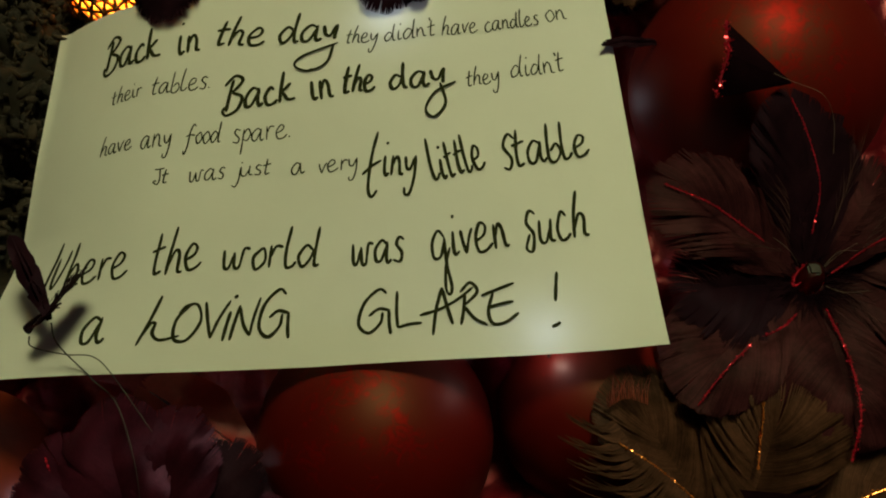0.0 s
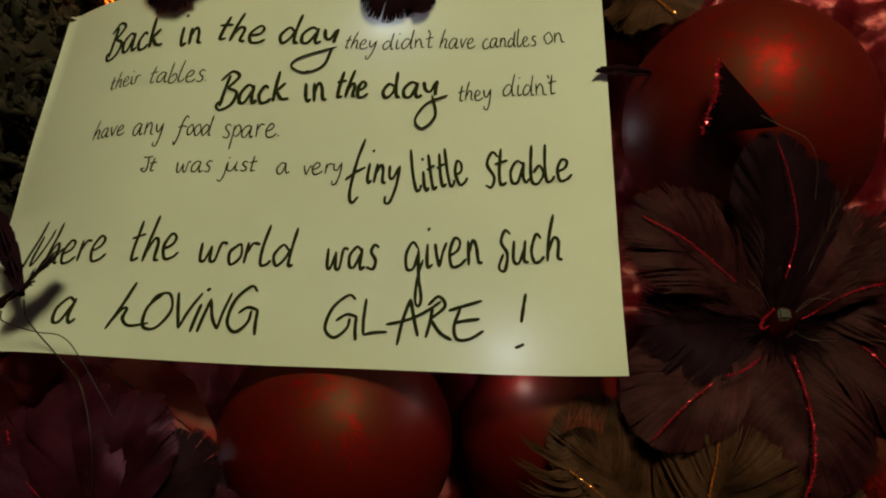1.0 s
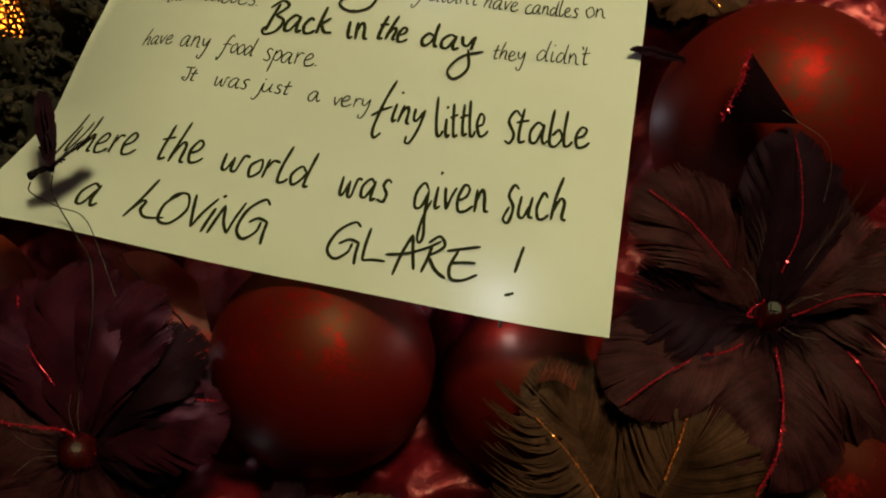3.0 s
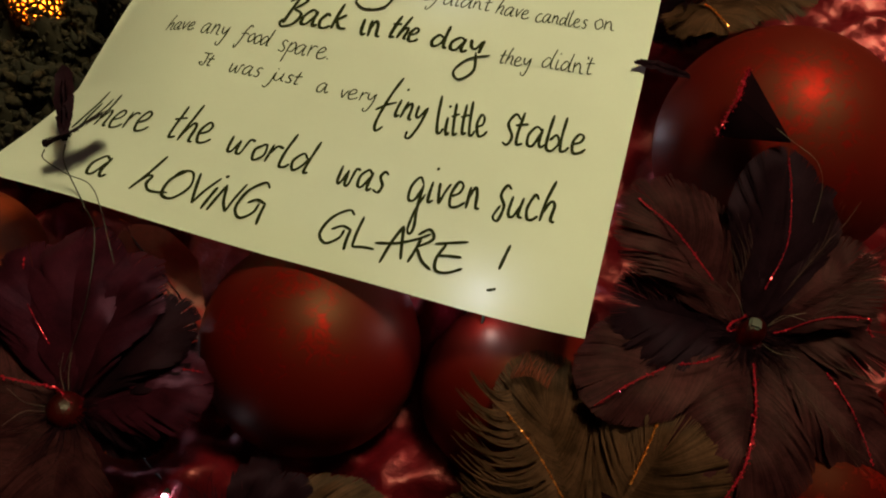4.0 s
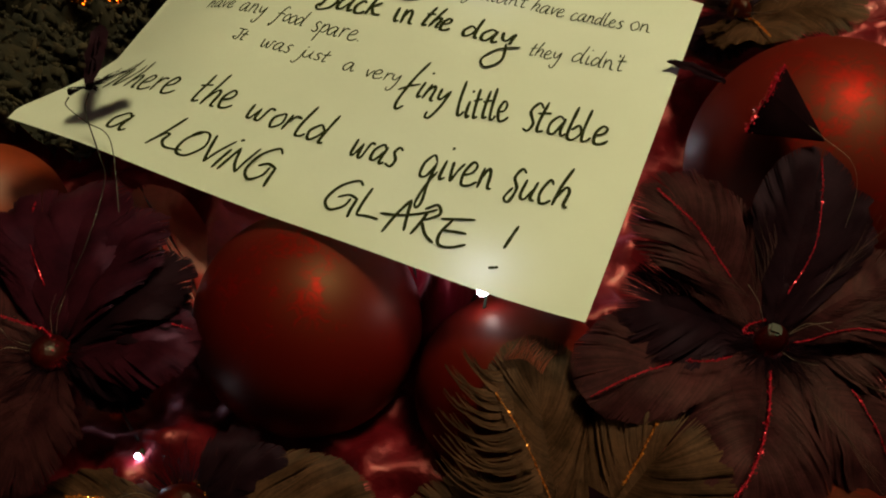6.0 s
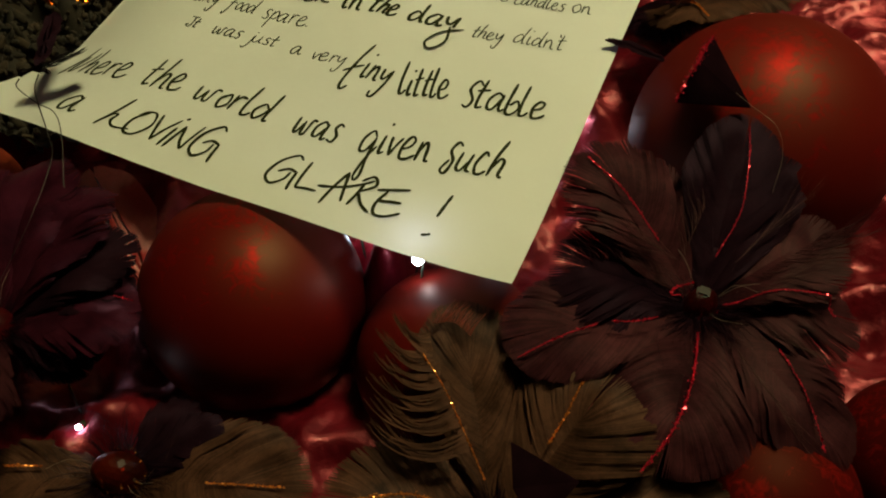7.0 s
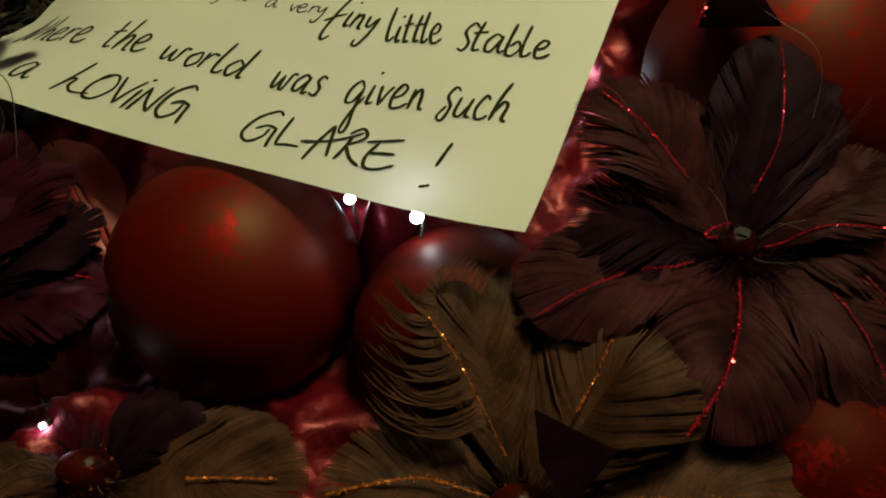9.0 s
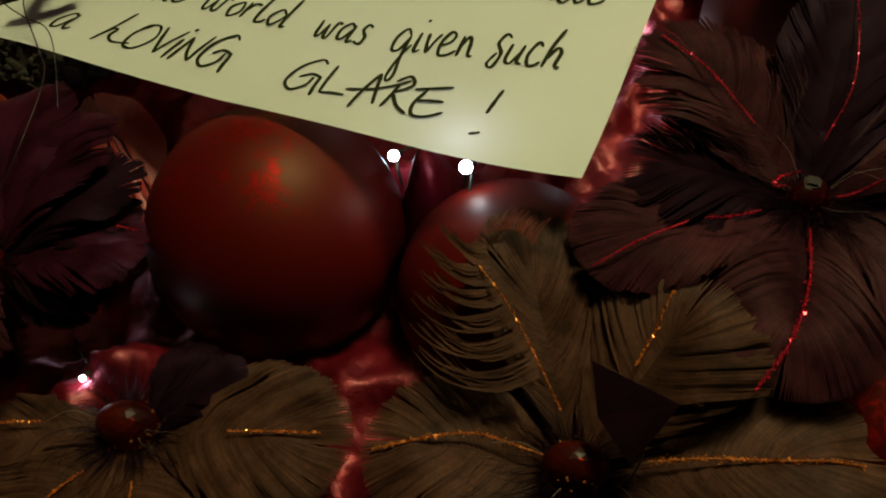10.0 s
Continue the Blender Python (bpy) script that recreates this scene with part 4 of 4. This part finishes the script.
draped(f4, outer, [(-0.1200, -0.1920, 0.0880), (-0.1020, -0.1900, 0.0890), (-0.0840, -0.1885, 0.0890), (-0.0700, -0.1870, 0.0880), (-0.0610, -0.1920, 0.0870)], 0.0013, RED_GLITTER, rng, 560)
draped(f4, right, [(-0.0210, -0.1615, 0.0860), (-0.0120, -0.1595, 0.0840)], 0.0006, RED_GLITTER, rng, 60)
heart(f4, (-0.0640, -0.1935, 0.0830), RED_GLASS, 0.0085, rng, BLACKISH, "faceted dark red crystal", RED_GLITTER)

C5 = (0.1620, 0.1280, 0.0880)
f5 = flower("feather_flower", "olive brown feather flower behind the largest bauble")
petal(f5, C5, (0.1830, 0.0830, 0.1130), 0.042, OLIVE, 0.0006, rng, 0.14, wire_mat=GOLD_GLITTER, fray=0.03)
petal(f5, C5, (0.1500, 0.0900, 0.0880), 0.034, BLACKISH, 0, rng, 0.16, fray=0.03)
petal(f5, C5, (0.2250, 0.1230, 0.1120), 0.046, OLIVE, 0, rng, 0.2, fray=0.042)
petal(f5, C5, (0.2080, 0.1720, 0.0900), 0.044, BLACKISH, 0.0006, rng, 0.2)
petal(f5, C5, (0.1420, 0.1870, 0.0900), 0.044, OLIVE, 0.0006, rng, 0.2, wire_mat=GOLD_GLITTER)
heart(f5, (0.1620, 0.1280, 0.0930), AMBER_GLASS, 0.0075, rng, BLACKISH, "faceted amber red crystal", GOLD_GLITTER)

f6 = flower("feather_flower", "dark feather flower lying over the far edge of the note")
C6 = (-0.0780, 0.1500, 0.1130)
petal(f6, C6, (-0.0830, 0.0820, 0.1180), 0.030, BLACKISH, 0, rng, 0.10, fray=0.15, layers=2)
petal(f6, C6, (-0.1150, 0.1950, 0.1060), 0.044, BURGUNDY, 0.0006, rng, 0.2)
petal(f6, C6, (-0.0330, 0.1920, 0.1060), 0.044, BURGUNDY, 0.0006, rng, 0.2)
petal(f6, C6, (-0.0250, 0.1450, 0.1120), 0.040, BURGUNDY, 0.0006, rng, 0.2)
heart(f6, C6, RED_GLASS, 0.0075, rng, BLACKISH, "faceted dark red crystal", RED_GLITTER)

f7 = flower("feather_flower", "black plum feather flower at the far edge of the note")
C7 = (0.0480, 0.1480, 0.1140)
petal(f7, C7, (0.0300, 0.0780, 0.1170), 0.030, BLACKISH, 0, rng, 0.10, fray=0.075)
petal(f7, C7, (0.0510, 0.0810, 0.1180), 0.016, BLACKISH, 0, rng, 0.10, fray=0.12, layers=1)
petal(f7, C7, (0.1000, 0.1750, 0.1060), 0.044, BLACKISH, 0.0006, rng, 0.2)
petal(f7, C7, (0.0200, 0.2060, 0.1060), 0.044, BURGUNDY, 0.0006, rng, 0.2)
heart(f7, C7, RED_GLASS, 0.0075, rng, BLACKISH, "faceted dark red crystal", RED_GLITTER)


# ---- loose feathers, leaves and stems ----
def loose_feather(base, tip, width, mat, label, stem=(), fray=0.2, arch=0.08, up=(0, 0, 1)):
    ob = thing("loose_feather", label, "feather", "loose feathers")
    part("vane", vane(bmesh.new(), base, tip, width, arch, 0.2, up, 80, fray, rng=rng, split=0.8, joined=True), mat, ob)
    if stem:
        part("quill", tube(bmesh.new(), smooth_line(stem, 10), 0.00035, 6, 0.6), STEM, ob, "thin curling dark quill")
    return ob


loose_feather((-0.1025, -0.0885, 0.1310), (-0.1290, -0.0440, 0.1330), 0.0085, BLACKISH, "narrow dark burgundy feather standing over the corner of the note",
              ((-0.1025, -0.0885, 0.1310), (-0.1010, -0.0960, 0.1260), (-0.0900, -0.1080, 0.1130), (-0.0780, -0.1200, 0.1120), (-0.0680, -0.1500, 0.1060), (-0.0690, -0.1800, 0.0920)), 0.12, up=(0.5, -0.5, 0.7))
loose_feather((-0.1120, -0.0930, 0.1290), (-0.0920, -0.0640, 0.1300), 0.0190, BLACKISH, "small dark feather lying over the corner of the note",
              ((-0.1120, -0.0930, 0.1290), (-0.1110, -0.0970, 0.1270), (-0.0980, -0.1000, 0.1240), (-0.0870, -0.1010, 0.1220), (-0.0800, -0.1080, 0.1160), (-0.0640, -0.1300, 0.1080)), 0.35, up=(-0.58, 0.37, 0.71))
loose_feather((0.1700, 0.0545, 0.1040), (0.1390, 0.0470, 0.1170), 0.0060, BLACKISH, "slim black feather reaching over the edge of the note", (), 0.35)


def folded_leaf(a, b, c, keel, label, glitter=True):
    """A stiff dark triangular leaf folded along its middle, glitter along one edge, on a thin curling stem."""
    a, b, c, keel = Vector(a), Vector(b), Vector(c), Vector(keel)
    ob = thing("folded_leaf", label, "leaf", "folded dark leaves")
    bm = bmesh.new()
    n = 8

    def skin(p, q, r, off):
        rows = []
        for i in range(n + 1):
            rows.append([bm.verts.new(p.lerp(q, i / n).lerp(r, j / n) + off + (p - r).cross(q - r).normalized() * 0.0012 * math.sin(math.pi * i / n) * (1 - j / n)) for j in range(n)])
        top = bm.verts.new(r + off)
        for i in range(n):
            for j in range(n - 1):
                bm.faces.new((rows[i][j], rows[i + 1][j], rows[i + 1][j + 1], rows[i][j + 1]))
            bm.faces.new((rows[i][n - 1], rows[i + 1][n - 1], top))
    for off in (Vector(), Vector((0, 0, -0.0006))):
        skin(a, keel, c, off)
        skin(keel, b, c, off)
    part("blade", bm, PLUM, ob)
    if glitter:
        glitter_wire("glitter_edge", [a, a.lerp(keel, 0.5), keel, keel.lerp(b, 0.5), b], 0.0024, RED_GLITTER, ob, rng, "edge crusted with red glitter", 700, 0.0005)
    return ob


leaf = folded_leaf((0.1905, 0.0330, 0.1425), (0.1840, 0.0030, 0.1275), (0.2150, 0.0030, 0.1345), (0.1885, 0.0160, 0.1415), "dark folded leaf edged with red glitter above a bauble")
part("stem", tube(bmesh.new(), smooth_line([(0.1985, 0.0120, 0.1378), (0.2150, 0.0030, 0.1354), (0.2270, -0.0030, 0.1330), (0.2330, -0.0100, 0.1250), (0.2340, -0.0220, 0.1140)], 10), 0.00008, 5), HAIR, leaf, "thin pale stem")
leaf = folded_leaf((0.1705, -0.1615, 0.0960), (0.1900, -0.1850, 0.0850), (0.1985, -0.1645, 0.0920), (0.1770, -0.1760, 0.0910), "dark folded leaf beside the amber crystal", False)
part("stem", tube(bmesh.new(), smooth_line([(0.1925, -0.1800, 0.0855), (0.1905, -0.1860, 0.0790), (0.1840, -0.1900, 0.0680)], 8), 0.0004, 5), STEM, leaf, "short dark stem")


def satin_leaf(base, tip, width, label):
    return tagged(part("satin_leaf", vane(bmesh.new(), base, tip, width, 0.12, 0.3, (0.3, -0.3, 0.9), 70, 0.0, rng=rng, split=0.0, joined=True), SATIN, None, label), "", "leaf", "red satin leaves")


satin_leaf((-0.0330, -0.1380, 0.0550), (-0.0820, -0.1020, 0.0880), 0.040, "red satin leaf between a bauble and a feather flower")


# ---- string of lights ----
lights = thing("string_lights", "string of small cold white lights on a thin dark cable", "string lights")
LEDS = [(0.034, 0.080, 0.0985), (0.120, 0.060, 0.045), (0.0450, -0.0610, 0.0460), (0.1010, -0.0962, 0.0925), (0.0950, -0.1760, 0.0250), (-0.018, -0.168, 0.016), (-0.0170, -0.2120, foil_height(-0.0170, -0.2120) + 0.0024), (-0.1330, -0.1500, 0.0380)]
BACK, route = Vector((0, 0.0055, -0.0035)), []
for p, q in zip(LEDS, LEDS[1:]):
    route += [Vector(p) + BACK, Vector(((p[0] + q[0]) / 2, (p[1] + q[1]) / 2, 0.012))]
part("cable", tube(bmesh.new(), smooth_line(route + [Vector(LEDS[-1]) + BACK], 10), 0.0007, 6), CABLE, lights)
for k, p in enumerate(LEDS):
    bright = k < 4
    socket = part("socket", tube(bmesh.new(), [Vector(p) + BACK * 1.1, Vector(p) + BACK * 0.2], 0.0017, 10), CABLE, lights)
    part("bulb", ball(0.0026 if bright else 0.0020 if k == 7 else 0.0012, p, 16, 10), LED if bright else LED_DEEP, socket, "glowing cold white bulb")


# ---- moss and candle glasses ----
def moss_clump():
    bm = bmesh.new()
    proto = bmesh.new()
    bmesh.ops.create_icosphere(proto, subdivisions=1, radius=1)
    verts = [v.co.copy() for v in proto.verts]
    faces = [[v.index for v in f.verts] for f in proto.faces]
    proto.free()
    r = random.Random(4)

    def high(x, y):
        clump = abs(noise.noise(Vector((x * 34, y * 34, 3)))) * 0.062 + noise.noise(Vector((x * 14, y * 14, 6))) * 0.018
        return 0.044 + clump + 0.008 * noise.noise(Vector((x * 110, y * 110, 8)))

    def limit(y):
        return -0.148 + 0.028 * max(0.0, min(1.0, (y - 0.085) / 0.03))

    nx, ny = 70, 90
    bed = [[bm.verts.new((x, y, high(x, y) - 0.004)) for y in (-0.075 + 0.335 * j / ny for j in range(ny + 1))] for x in (-0.37 + 0.222 * i / nx for i in range(nx + 1))]
    for i in range(nx):
        for j in range(ny):
            bm.faces.new((bed[i][j], bed[i + 1][j], bed[i + 1][j + 1], bed[i][j + 1]))
    for _ in range(8000):
        x, y = r.uniform(-0.37, -0.118), r.uniform(-0.075, 0.26)
        if x > limit(y):
            continue
        c = Vector((x, y, high(x, y) + r.uniform(-0.006, 0.002)))
        s = r.uniform(0.0010, 0.0026) * (1.9 if r.random() < 0.18 else 1.0)
        turn = Euler((r.uniform(0, 6), r.uniform(0, 6), r.uniform(0, 6))).to_matrix() @ Matrix.Diagonal((r.uniform(0.6, 2.2), r.uniform(0.5, 1.0), r.uniform(0.4, 0.9)))
        vs = [bm.verts.new(c + s * (turn @ (v * (1 + 0.7 * noise.noise(v * 1.7 + c * 90))))) for v in verts]
        for f in faces:
            bm.faces.new([vs[k] for k in f])
    return bm


tagged(part("moss", moss_clump(), MOSS, None, "clumps of dry brown green moss beside the note"), "", "moss", "", "stuff")


def candle_glass(at, radius, tall, label):
    """A small egg-shaped glass in a net of gold wire, with a burning candle in it."""
    ob = thing("candle_glass", label, "candle holder", "gold candle glasses")
    at = Vector(at)
    bm = bmesh.new()
    bmesh.ops.create_icosphere(bm, subdivisions=3, radius=1)
    for v in bm.verts:
        z = v.co.z
        k = radius * (0.72 + 0.28 * (z + 1) / 2 + 0.10 * noise.noise(v.co * 3))
        v.co = at + Vector((v.co.x * k, v.co.y * k, z * tall / 2))
    net = bmesh.new()
    for e in bm.edges:
        tube(net, [at + (e.verts[k].co - at) * (1.03 + 0.05 * noise.noise(e.verts[k].co * 900)) for k in (0, 1)], 0.0012, 4)
    part("glass", bm, AMBER_FROST, ob, "frosted amber glass")
    part("gold_net", net, GOLD, ob, "net of gold wire")
    part("candle", tube(bmesh.new(), [at - Vector((0, 0, tall * 0.45)), at - Vector((0, 0, tall * 0.1))], radius * 0.5, 20), PAPER, ob)
    fl = ball(radius * 0.34, at + Vector((0, 0, tall * 0.05)), 16, 12)
    for v in fl.verts:
        v.co.z = at.z + (v.co.z - at.z) * 1.7
    part("flame", fl, FLAME, ob, "glowing candle flame")
    return ob


candle_glass((-0.140, 0.150, 0.075), 0.026, 0.060, "gold net candle glass glowing amber behind the note")
candle_glass((-0.245, 0.050, 0.052), 0.020, 0.050, "small gold net candle glass standing in the moss")
